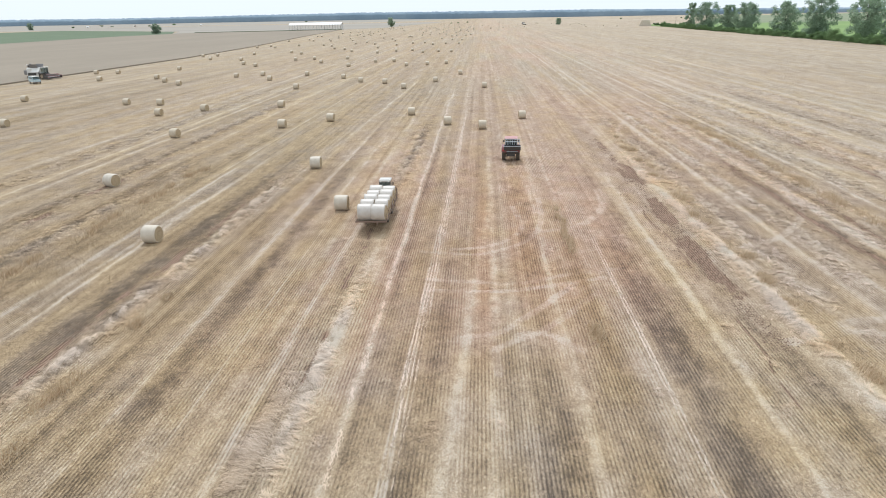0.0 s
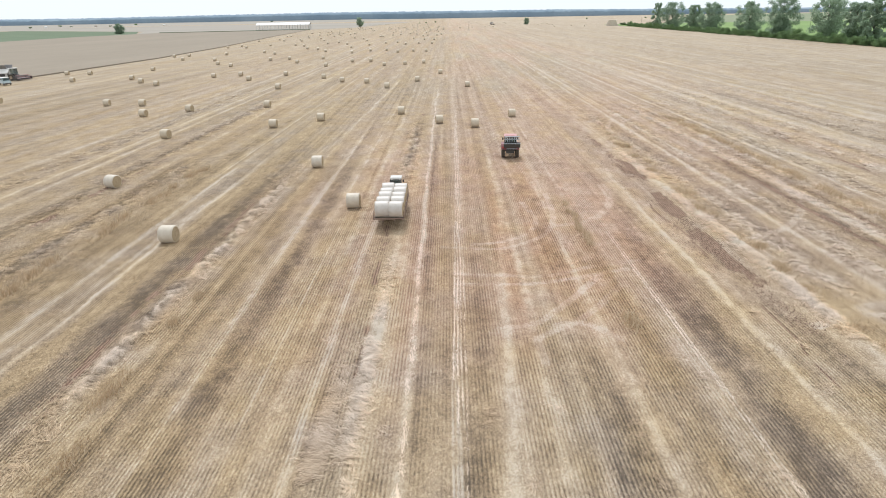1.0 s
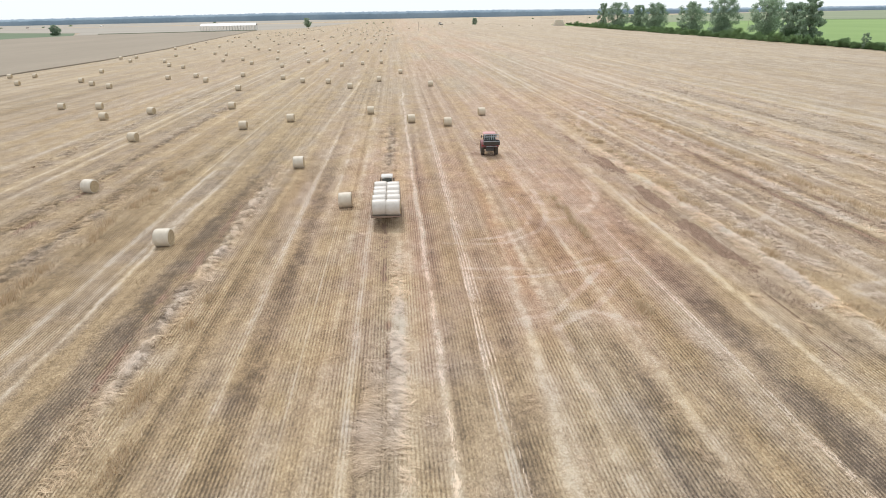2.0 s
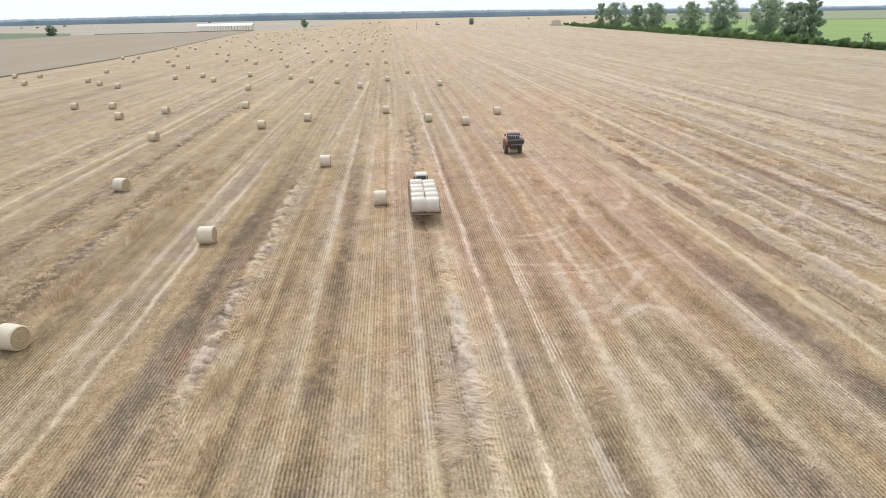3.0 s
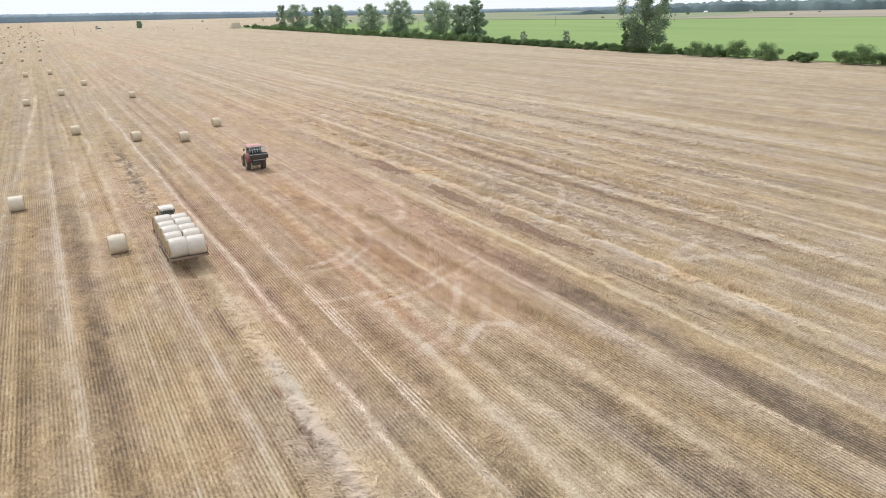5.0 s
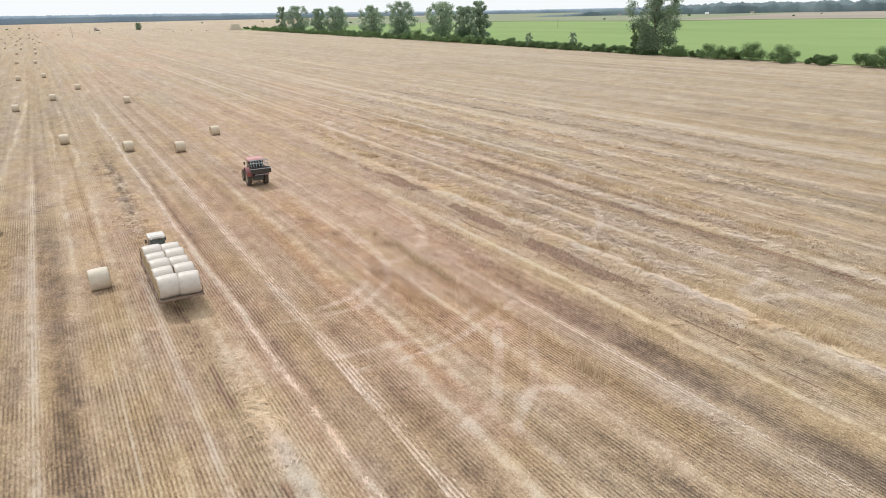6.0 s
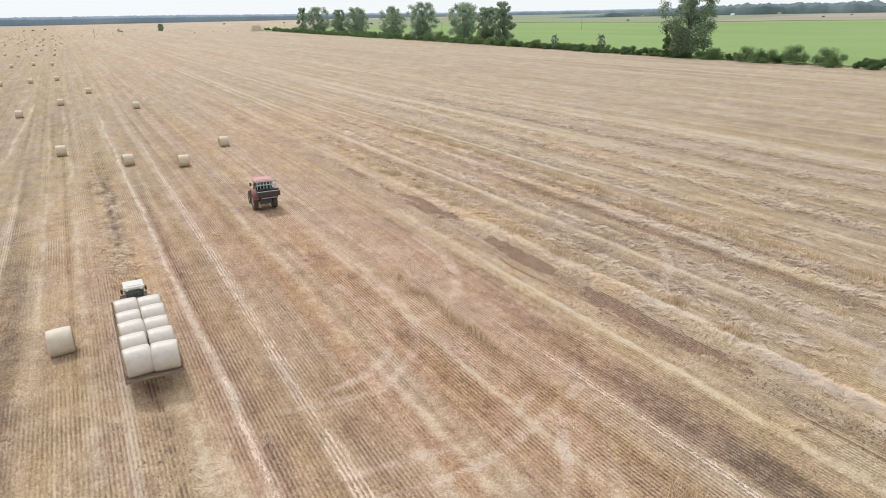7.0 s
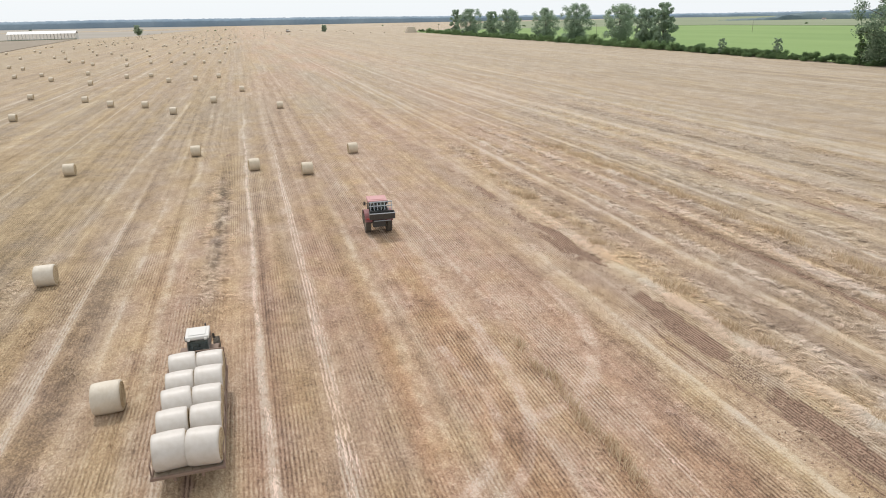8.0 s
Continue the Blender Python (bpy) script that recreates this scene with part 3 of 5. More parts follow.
            # a dusty wheel's print: pressed flat, with paler edges
            lip = 0.5 * np.exp(-((d - 1.3 * half) / (0.45 * half)) ** 2) + 0.7 * np.exp(-(d / (1.3 * half)) ** 2)
            d = s * lip * (0.35 + 1.2 * smooth_noise(x[i] / 0.7, y[i] / 0.7, 24))
            tone[i] += d
            gold[i] -= 3.0 * d
            rows[i] -= 1.5 * d
    for cx, cy, head, length, half, s in CROSS:
        i = np.nonzero(np.hypot(x - cx, y - cy) < length + 3)[0]
        c, q = math.cos(radians(head)), math.sin(radians(head))
        u, v = (x[i] - cx) * c + (y[i] - cy) * q, -(x[i] - cx) * q + (y[i] - cy) * c
        v = v - 0.5 * (smooth_noise(u / 3.0, 0 * u + cx, 37) - 0.5)
        d = 0.5 * s * np.exp(-(v / half) ** 2) / (1 + np.exp((np.abs(u) - length) / 0.5)) * (0.2 + 1.5 * smooth_noise(x[i] / 0.9, y[i] / 0.9, 25))
        tone[i] += d
        gold[i] -= 1.5 * d
    soil = bare(x, y)
    heap, lump = ridges(x, y)
    gold = gold - 0.5 * heap
    # heap tops paler, hollows darker: open soil plus shade put into the tone
    tone = tone + heap * (0.62 * lump - 0.30)
    rows = rows - 0.9 * heap + 0.5 * soil
    tone = tone * (1 - soil) + 0.16 * soil
    h = h + 0.18 * heap * lump - 0.07 * soil + 0.06 * soil * smooth_noise(x / 0.3, y / 0.4, 35)
    edge = 1 / (1 + np.exp((30 + 0.5 * np.clip(x, -10, 10) - y) / 4))
    red = np.exp(-((x - 0.4) / 12.0) ** 2) * (0.45 + 1.1 * smooth_noise(w / 1.3, y / 25, 26)) * edge / (1 + np.exp((y - 68) / 12)) + (0.4 + 0.6 * edge) * (0.2 + 0.55 / (1 + np.exp((-2 - x) / 6)) / (1 + np.exp((x - 40) / 8))) * smooth_noise(x / 7, y / 40, 27)
    red = red + 0.3 * np.exp(-((x + 13) / 7) ** 2) * (0.3 + 1.2 * smooth_noise(w / 1.6, y / 12, 29)) / (1 + np.exp((46 - y) / 5)) / (1 + np.exp((y - 100) / 15))
    red = red * (1 - 0.7 * np.exp(-((x + 8.3) / 1.3) ** 2) / (1 + np.exp((y - 55) / 5)))
    gold = np.clip(gold, 0, 1)
    red = red / (1 + np.exp((np.abs(x) - 85) / 9)) * (1 - 0.7 * heap) * (1 - np.clip(2.0 * pale, 0, 0.8)) * (1.15 - 0.45 * gold)
    flat = 1 / (1 + np.exp((np.hypot(x + 6, y - 40) - 80) / 8))
    return {"tone": np.clip(tone, 0, 1), "red": np.clip(red, 0, 1), "gold": gold, "rows": np.clip(rows, 0, 1), "soil": soil, "h": h * flat}


def steps(*runs):
    """Grid lines: runs of (from, to, number of cells)."""
    out = [runs[0][0]]
    for a0, a1, k in runs:
        out += [a0 + (a1 - a0) * i / k for i in range(1, k + 1)]
    return np.array(out)


def grid_faces(nx, ny):
    i = np.arange(nx - 1)[None, :] + nx * np.arange(ny - 1)[:, None]
    i = i.ravel()
    return np.stack([i, i + 1, i + 1 + nx, i + nx], 1)


def ground():
    xs = steps((-4800, -1000, 12), (-1000, -230, 38), (-230, -70, 130), (-70, -32, 140), (-32, 20, 470), (20, 46, 170), (46, 70, 90), (70, 230, 130), (230, 1000, 38), (1000, 4800, 12))
    ys = steps((-1500, -60, 8), (-60, 12, 14), (12, 70, 300), (70, 150, 140), (150, 480, 90), (480, 1150, 30), (1150, 4800, 14))
    x, y = (g.ravel() for g in np.meshgrid(xs, ys))
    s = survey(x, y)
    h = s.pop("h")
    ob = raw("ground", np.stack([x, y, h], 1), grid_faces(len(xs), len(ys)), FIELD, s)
    ob.data.polygons.foreach_set("use_smooth", np.ones(len(ob.data.polygons), bool))
    tagged(ob, "harvested straw-coloured stubble field with parallel swaths", "ground", kind="structure")


ground()
rng = np.random.default_rng(7)
DRILL = 0.165   # metres between the drill rows


def stubble():
    """Cut stalks in drill rows over the part of the field below the drone."""
    rows = (np.arange(-236, 188) + 0.25) * DRILL
    y = np.arange(16, 72, 0.15)
    x, y = (g.ravel() for g in np.meshgrid(rows, y))
    x = x + rng.normal(0, 0.016, x.size)
    y = y + rng.uniform(-0.2, 0.2, x.size)
    keep = rng.random(x.size) < 0.15 + 0.85 * smooth_noise(x / 1.7, y / 3.5, 32)
    x, y = x[keep], y[keep]
    s = survey(x, y)
    keep = rng.random(x.size) < 0.25 + 0.75 * s["rows"]
    x, y = x[keep], y[keep]
    s = {k: v[keep] for k, v in s.items()}
    h, verts, count = s["h"], [], x.size
    for k in range(2):
        a = rng.uniform(0, math.pi, count)
        half = rng.uniform(0.011, 0.020, count)
        tall = rng.uniform(0.06, 0.125, count)
        cx, cy = x + rng.uniform(-0.025, 0.025, count), y + rng.uniform(-0.05, 0.05, count)
        lean_x, lean_y = rng.normal(0, 0.03, count), rng.normal(0, 0.03, count)
        p = np.stack([cx - half * np.cos(a), cy - half * np.sin(a), h - 0.01], 1)
        q = np.stack([cx + half * np.cos(a), cy + half * np.sin(a), h - 0.01], 1)
        r = np.stack([cx + lean_x, cy + lean_y, h + tall], 1)
        verts.append(np.stack([p, q, r], 1).reshape(-1, 3))
    verts = np.concatenate(verts)
    tones = np.clip(np.tile(np.repeat(s["tone"] + 0.06, 3), 2), 0, 1)
    ob = raw("stubble", verts, np.arange(len(verts)).reshape(-1, 3), STALK, {"tone": tones, "gold": np.tile(np.repeat(s["gold"], 3), 2), "red": np.tile(np.repeat(s["red"], 3), 2)})
    tagged(ob, "short cut straw stubble standing in drill rows", "stubble", kind="stuff")


def straws(name, label, x, y, lift, lengths, widths, a, bonus, bend=None):
    """Loose straws lying at the given places with the headings a, bent along their length."""
    count = x.size
    s = survey(x, y)
    h = s["h"]
    ln = rng.uniform(*lengths, count)
    half = rng.uniform(*widths, count)
    z = h + rng.uniform(0.01, 1.0, count) * lift + 0.012
    bend = rng.normal(0, 0.12, count) if bend is None else bend
    ends = []
    for k, (u, up) in enumerate(((-0.5, -0.35), (0.0, 0.3), (0.5, -0.3))):
        aa = a + bend * u
        cx, cy = x + ln * u * np.cos(aa), y + ln * u * np.sin(aa)
        nx, ny = -np.sin(aa) * half, np.cos(aa) * half
        zz = np.maximum(z + up * lift * rng.uniform(0.2, 1.0, count), h + 0.006)
        ends.append(np.stack([cx - nx, cy - ny, zz], 1))
        ends.append(np.stack([cx + nx, cy + ny, zz + half * rng.uniform(-1.0, 1.0, count)], 1))
    verts = np.stack(ends, 1).reshape(-1, 3)
    base = 6 * np.arange(count)[:, None]
    faces = np.concatenate([base + np.array([0, 2, 3, 1]), base + np.array([2, 4, 5, 3])])
    ob = raw(name, verts, faces, STRAW, {"tone": np.clip(np.repeat(s["tone"] + bonus, 6), 0, 1), "gold": np.repeat(s["gold"], 6), "red": np.repeat(s["red"], 6)})
    tagged(ob, label, "straw", kind="stuff")


def along(mx, half, y0, y1, per_metre):
    """Places of straw locks along a windrow, in clumps."""
    k = int((y1 - y0) * per_metre * 2.4)
    x, y = rng.normal(mx, half * 0.6, k), rng.uniform(y0, y1, k)
    ends = np.clip(np.minimum(y - y0, y1 - y) / 14, 0.05, 1)
    keep = rng.random(k) < ends * np.clip(3.2 * smooth_noise(x / 0.9 + mx, y / 2.6, 41) * (0.4 + smooth_noise(x / 0.4, y / 0.6, 42)) - 0.75, 0, 1)
    return x[keep], y[keep]


def windrow_places(rows_of):
    xs, ys = zip(*[along(*entry) for entry in rows_of])
    return np.concatenate(xs), np.concatenate(ys)


def litter_places(count):
    """Small heaps of straw dropped here and there along the swaths."""
    k = rng.integers(3, 13, count)
    x, y = np.repeat(rng.uniform(-40, 34, count), k), np.repeat(17 + 75 * rng.random(count), k)
    return x + rng.normal(0, 0.16, x.size), y + rng.normal(0, 0.34, x.size)


def locks(name, label, places, each, lift, lengths, widths, heading, spread, bonus):
    """Straw in combed locks: the straws of a lock lie side by side and bend together."""
    x, y = places
    a = rng.normal(heading, spread, x.size) + 3.0 * (smooth_noise(x / 1.1, y / 1.4, 47) - 0.5)
    bend = rng.normal(0, 0.5, x.size)
    wide, deep = rng.uniform(0.04, 0.13, x.size), rng.uniform(0.05, 0.16, x.size)
    x, y, a, bend, wide, deep = (np.repeat(v, each) for v in (x, y, a, bend, wide, deep))
    side, fore = rng.normal(0, 1, x.size) * wide, rng.normal(0, 1, x.size) * deep
    straws(name, label, x - np.sin(a) * side + np.cos(a) * fore, y + np.cos(a) * side + np.sin(a) * fore, lift, lengths, widths, a + rng.normal(0, 0.10, x.size), bonus, bend)


def pressed_rows(name, label, lines):
    """Thin broken rows of straw pressed along a wheel track: x at y 40, drift, wave, from y, to y, straws a metre, spread."""
    xs, ys = [], []
    for mx, drift, wave, y0, y1, per, spread in lines:
        y = rng.uniform(y0, y1, int((y1 - y0) * per))
        y = y[rng.random(y.size) < np.clip(2.4 * smooth_noise(0 * y + mx, y / 0.8, 61) * (0.35 + smooth_noise(0 * y + mx, y / 5, 62)) - 0.35, 0, 1)]
        x = mx + drift * (y - 40) + wave * (smooth_noise(y / 13, 0 * y + mx, 5) - 0.5) + 0.5 * wave * (smooth_noise(y / 2.6, 0 * y + mx, 6) - 0.5)
        xs.append(x + rng.normal(0, spread, y.size))
        ys.append(y)
    x, y = np.concatenate(xs), np.concatenate(ys)
    straws(name, label, x, y, 0.03, (0.12, 0.32), (0.007, 0.014), math.pi / 2 + rng.normal(0, 0.35, x.size), 0.10)


def standing(name, label, places):
    """Clumps of uncut stalks: x, y, half length along the row, half width, stalks, height."""
    vs, ts = [], []
    for mx, my, half_y, half_x, count, tall in places:
        x = rng.normal(mx, half_x * 0.6, count)
        y = np.clip(rng.normal(my, half_y * 0.6, count), my - half_y * 1.4, my + half_y * 1.4)
        keep = rng.random(count) < np.clip(2.2 * smooth_noise(x / 0.5, y / 0.9, 51) - 0.3, 0, 1)
        x, y = x[keep], y[keep]
        k = x.size
        h = survey(x, y)["h"]
        a = rng.uniform(0, math.pi, k)
        half = rng.uniform(0.010, 0.018, k)
        t = tall * rng.uniform(0.5, 1.0, k)
        p = np.stack([x - half * np.cos(a), y - half * np.sin(a), h - 0.01], 1)
        q = np.stack([x + half * np.cos(a), y + half * np.sin(a), h - 0.01], 1)
        r = np.stack([x + rng.normal(0.06, 0.12, k), y + rng.normal(0.03, 0.12, k), h + t], 1)
        vs.append(np.stack([p, q, r], 1).reshape(-1, 3))
        ts.append(np.repeat(0.40 + rng.uniform(-0.12, 0.2, k), 3))
    verts = np.concatenate(vs)
    ob = raw(name, verts, np.arange(len(verts)).reshape(-1, 3), GOLD_STALK, {"tone": np.concatenate(ts)})
    tagged(ob, label, "straw", kind="stuff")


def clods(name, label, strips):
    """Broken lumps of soil and trash along a furrow: middle x, half width, from y, to y, lumps for each metre."""
    vs, fs = [], []
    total = 0
    tet = np.array([[1, 0, -0.3], [-0.5, 0.87, -0.3], [-0.5, -0.87, -0.3], [0.1, 0.05, 1.0]])
    face = np.array([[0, 1, 3], [1, 2, 3], [2, 0, 3]])
    for mx, half, y0, y1, per in strips:
        k = int((y1 - y0) * per)
        x, y = rng.normal(mx, half * 0.6, k), rng.uniform(y0, y1, k)
        keep = rng.random(k) < np.clip(2.6 * smooth_noise(x / 1.1, y / 2.4, 45) - 0.6, 0, 1)
        x, y = x[keep], y[keep]
        h = survey(x, y)["h"]
        s = rng.uniform(0.025, 0.085, x.size)
        a = rng.uniform(0, 2 * math.pi, x.size)
        c, q = np.cos(a), np.sin(a)
        p = tet[None] * s[:, None, None] * rng.uniform(0.6, 1.4, (x.size, 4, 1))
        px = p[..., 0] * c[:, None] - p[..., 1] * q[:, None] + x[:, None]
        py = p[..., 0] * q[:, None] + p[..., 1] * c[:, None] + y[:, None]
        vs.append(np.stack([px, py, p[..., 2] * 0.8 + h[:, None]], -1).reshape(-1, 3))
        fs.append((total + 4 * np.arange(x.size)[:, None, None] + face[None]).reshape(-1, 3))
        total += 4 * x.size
    ob = raw(name, np.concatenate(vs), np.concatenate(fs), CLOD)
    tagged(ob, label, "soil", kind="stuff")


def clod_material():
    n = Nodes("dark_soil", 0.95)
    geo = n.add("ShaderNodeNewGeometry")
    return n.done(n.ramp(geo.outputs["Random Per Island"], [(0.0, (0.13, 0.080, 0.056)), (0.6, (0.23, 0.152, 0.106)), (1.0, (0.38, 0.275, 0.195))]))


CLOD = clod_material()


def gold_material():
    n = Nodes("golden_stalks", 0.7)
    geo = n.add("ShaderNodeNewGeometry")
    return n.done(n.ramp(geo.outputs["Random Per Island"], [(0.0, (0.40, 0.29, 0.175)), (0.5, (0.585, 0.445, 0.295)), (1.0, (0.74, 0.605, 0.43))]))


GOLD_STALK = gold_material()
CLUMPS = [
    (-19.26, 25.4, 1.51, 0.35, 700, 0.5), (-19.14, 32.25, 0.81, 0.29, 320, 0.5), (-19.2, 36.08, 0.7, 0.29, 240, 0.45),
    (-18.56, 20.42, 1.39, 0.46, 420, 0.35), (5.74, 31.67, 0.93, 0.35, 520, 0.5),
]
for k in range(34):
    y = 24 + 2.1 * k
    if k % 7 not in (1, 4, 5):
        CLUMPS.append((17.6 + 0.45 * math.sin(k * 1.7), y + 0.7 * math.sin(k * 2.9), 0.55 + 0.2 * (k % 3), 0.42, 130 + 110 * (k * 7 % 5), 0.42))
    if k % 3:
        CLUMPS.append((30.7 + 0.4 * math.sin(k * 2.3), y + 12, 1.5, 0.6, 260 + 160 * (k * 5 % 4), 0.5))
    if k < 16 and k % 4 != 1:
        CLUMPS.append((-31.4 + 0.3 * math.sin(k * 1.3), 32 + 2.6 * k, 1.2, 0.45, 360 + 150 * (k * 3 % 4), 0.5))
for k in range(7):
    CLUMPS.append((6.15 + 0.15 * math.sin(k * 2.1), 44.5 + 1.7 * k, 0.9, 0.25, 160 + 90 * (k * 5 % 3), 0.5))

# ---- the neighbouring fields, woods and distance ----


def sheet(name, label, outline, z, material, category, skirt=0.0):
    """A field as one sheet over an outline; skirt: the height of a standing crop's cut edge."""
    bm = bmesh.new()
    face = bm.faces.new([bm.verts.new((x, y, z)) for x, y in outline])
    if skirt:
        out = bmesh.ops.extrude_face_region(bm, geom=[face])
        bmesh.ops.translate(bm, verts=[v for v in out["geom"] if isinstance(v, bmesh.types.BMVert)], vec=(0, 0, -skirt))
    bmesh.ops.recalc_face_normals(bm, faces=bm.faces[:])
    return tagged(part(name, bm, material), label, category, kind="structure")


sheet("standing_crop_field", "grey-brown ripe crop still standing beside the stubble", [(-130, 46), (-130, 296), (-138, 406), (-160, 603), (-195, 960), (-280, 916), (-377, 890), (-400, 742), (-390, 534), (-390, 46)], 0.40, CROP, "crop", skirt=0.44)
sheet("dull_green_field", "strip of dull green crop beyond the ripe field", [(-392, 348), (-392, 742), (-386, 843), (-458, 1012), (-853, 1369), (-872, 1160), (-872, 348)], 0.35, DARKGREEN, "crop", skirt=0.4)
sheet("green_field", "bright green crop field behind the hedge", [(174, -70), (174, 186), (186, 348), (200, 580), (218, 980), (588, 965), (650, 855), (650, 603), (733, 510), (754, 429), (835, -70)], 0.25, GREEN, "crop", skirt=0.3)
sheet("far_meadow", "dull grey-green grassland stretching towards the woods", [(300, 988), (592, 976), (658, 866), (660, 616), (1740, 1050), (3400, 1500), (2600, 3300), (1000, 2800)], 0.08, MEADOW, "meadow", skirt=0.12)
sheet("pale_field", "pale harvested field beyond the green crop", [(761, 435), (740, 517), (657, 610), (1740, 1044), (1740, 348), (858, -70)], 0.10, PALEFIELD, "field", skirt=0.15)

sheet("far_stubble", "wide stubble beyond the ripe crop, greyed by painted haze", [(-196, 970), (-281, 926), (-378, 900), (-398, 870), (-458, 1030), (-853, 1390), (-2100, 1500), (-1500, 1990), (-900, 1990), (-100, 1990), (-150, 1100)], 0.06, FAR_PALE, "field", skirt=0.1)
sheet("crop_margin", "thin dark weedy margin along the ripe crop's far side", [(-195, 962), (-280, 918), (-377, 892), (-379, 897), (-282, 923), (-196, 967)], 1.0, DARKGREEN, "margin", skirt=0.9)
sheet("field_margin", "narrow dark grassy margin along the green crop's far side", [(757, 430), (736, 512), (653, 605), (653, 858), (590, 968), (594, 971), (656, 862), (656, 609), (739, 516), (760, 434), (857, -70), (838, -70)], 0.6, DARKGREEN, "margin", skirt=0.5)


def woods(name, label, az0, az1, radius, depth, height_at, material, seed, lump=5.0):
    """A far wood as a rough canopy over rolling ground, seen along its edge."""
    cols = int(radians(az1 - az0) * radius / 5.5)
    rings = 14
    az = np.radians(np.linspace(az0, az1, cols))
    k = np.linspace(0, 1, rings)
    aa, kk = np.meshgrid(az, k)
    r = radius + depth * kk ** 1.8 + 60 * (smooth_noise(aa * 25, kk * 0, seed) - 0.5)
    x, y = -4 + r * np.sin(aa), 10 + r * np.cos(aa)
    bump = lump * smooth_noise(aa * radius / 16, kk * depth / 40, seed + 1) + 0.6 * lump * smooth_noise(aa * radius / 7, kk * depth / 18, seed + 2)
    bump = bump + 0.4 * lump * (hashed(np.floor(aa * radius / 9), np.floor(kk * 13), seed + 3) - 0.5)
    top = np.interp(np.degrees(aa), *height_at)
    bump = bump * np.clip(top / 14, 0.15, 1)
    z = np.where(kk == 0, -1.0, (0.45 + 0.55 * np.minimum(1, kk * 4)) * (top - 6) + bump)
    ob = raw(name, np.stack([x.ravel(), y.ravel(), z.ravel()], 1), grid_faces(cols, rings), material)
    tagged(ob, label, "wood", kind="stuff")




def far_rise():
    """Open farmland that climbs gently towards the wooded ridge in the north-west."""
    az, k = np.meshgrid(np.radians(np.linspace(-74, -1, 74)), np.linspace(0, 1, 16))
    r = 1750 + 2290 * k
    side = np.clip((np.radians(-1) - az) / 0.12, 0, 1)
    z = -0.5 + 3.5 * k ** 1.4 * side + 1.2 * k * (smooth_noise(az * 40, k * 5, 62) - 0.5)
    ob = raw("far_rise", np.stack([(-4 + r * np.sin(az)).ravel(), (10 + r * np.cos(az)).ravel(), z.ravel()], 1), grid_faces(74, 16), FAR_PALE)
    tagged(ob, "open farmland climbing gently towards the ridge, paled by painted haze", "field", kind="structure")


far_rise()
woods("far_wood", "wooded ridge along the horizon, its green turned blue by painted haze", -72, 72, 4050, 420, ([-75, -40, -28, -18, -10, -2, 8, 16, 31, 40, 75], [33, 35, 33, 40, 44, 42, 40, 33, 22, 20, 20]), HAZY_WOODS, 61)
woods("wood_belt", "belt of green woodland beyond the pale field, blued by painted haze", 35, 88, 1740, 300, ([35, 36.5, 41, 44, 47, 48, 52, 60, 88], [-6, 2, 6, 11, 9, 15, 17, 18, 18]), WOODS_NEAR, 71, 10.0)

# ---- trees and bushes ----


def leaf_cloud(centres, radii, per, size, seed, squash=0.85):
    """Many small leaf sprays spread through loose clumps, thinning out towards their skins."""
    r = np.random.default_rng(seed)
    vs = []
    for (cx, cy, cz), rad, k in zip(centres, radii, per):
        d = r.normal(0, 1, (k, 3))
        d *= r.uniform(0, 1, (k, 1)) ** 0.6 / np.linalg.norm(d, axis=1, keepdims=True)
        p = np.array([cx, cy, cz]) + d * rad * np.array([1, 1, squash])
        u = r.normal(0, 1, (k, 3))
        u /= np.linalg.norm(u, axis=1, keepdims=True)
        v = np.cross(u, r.normal(0, 1, (k, 3)))
        v /= np.linalg.norm(v, axis=1, keepdims=True)
        s = size * r.uniform(0.5, 1.25, k)[:, None]
        vs.append(np.stack([p - u * s, p - v * s * 0.55, p + u * s, p + v * s * 0.55], 1).reshape(-1, 3))
    verts = np.concatenate(vs)
    return verts, np.arange(len(verts)).reshape(-1, 4)


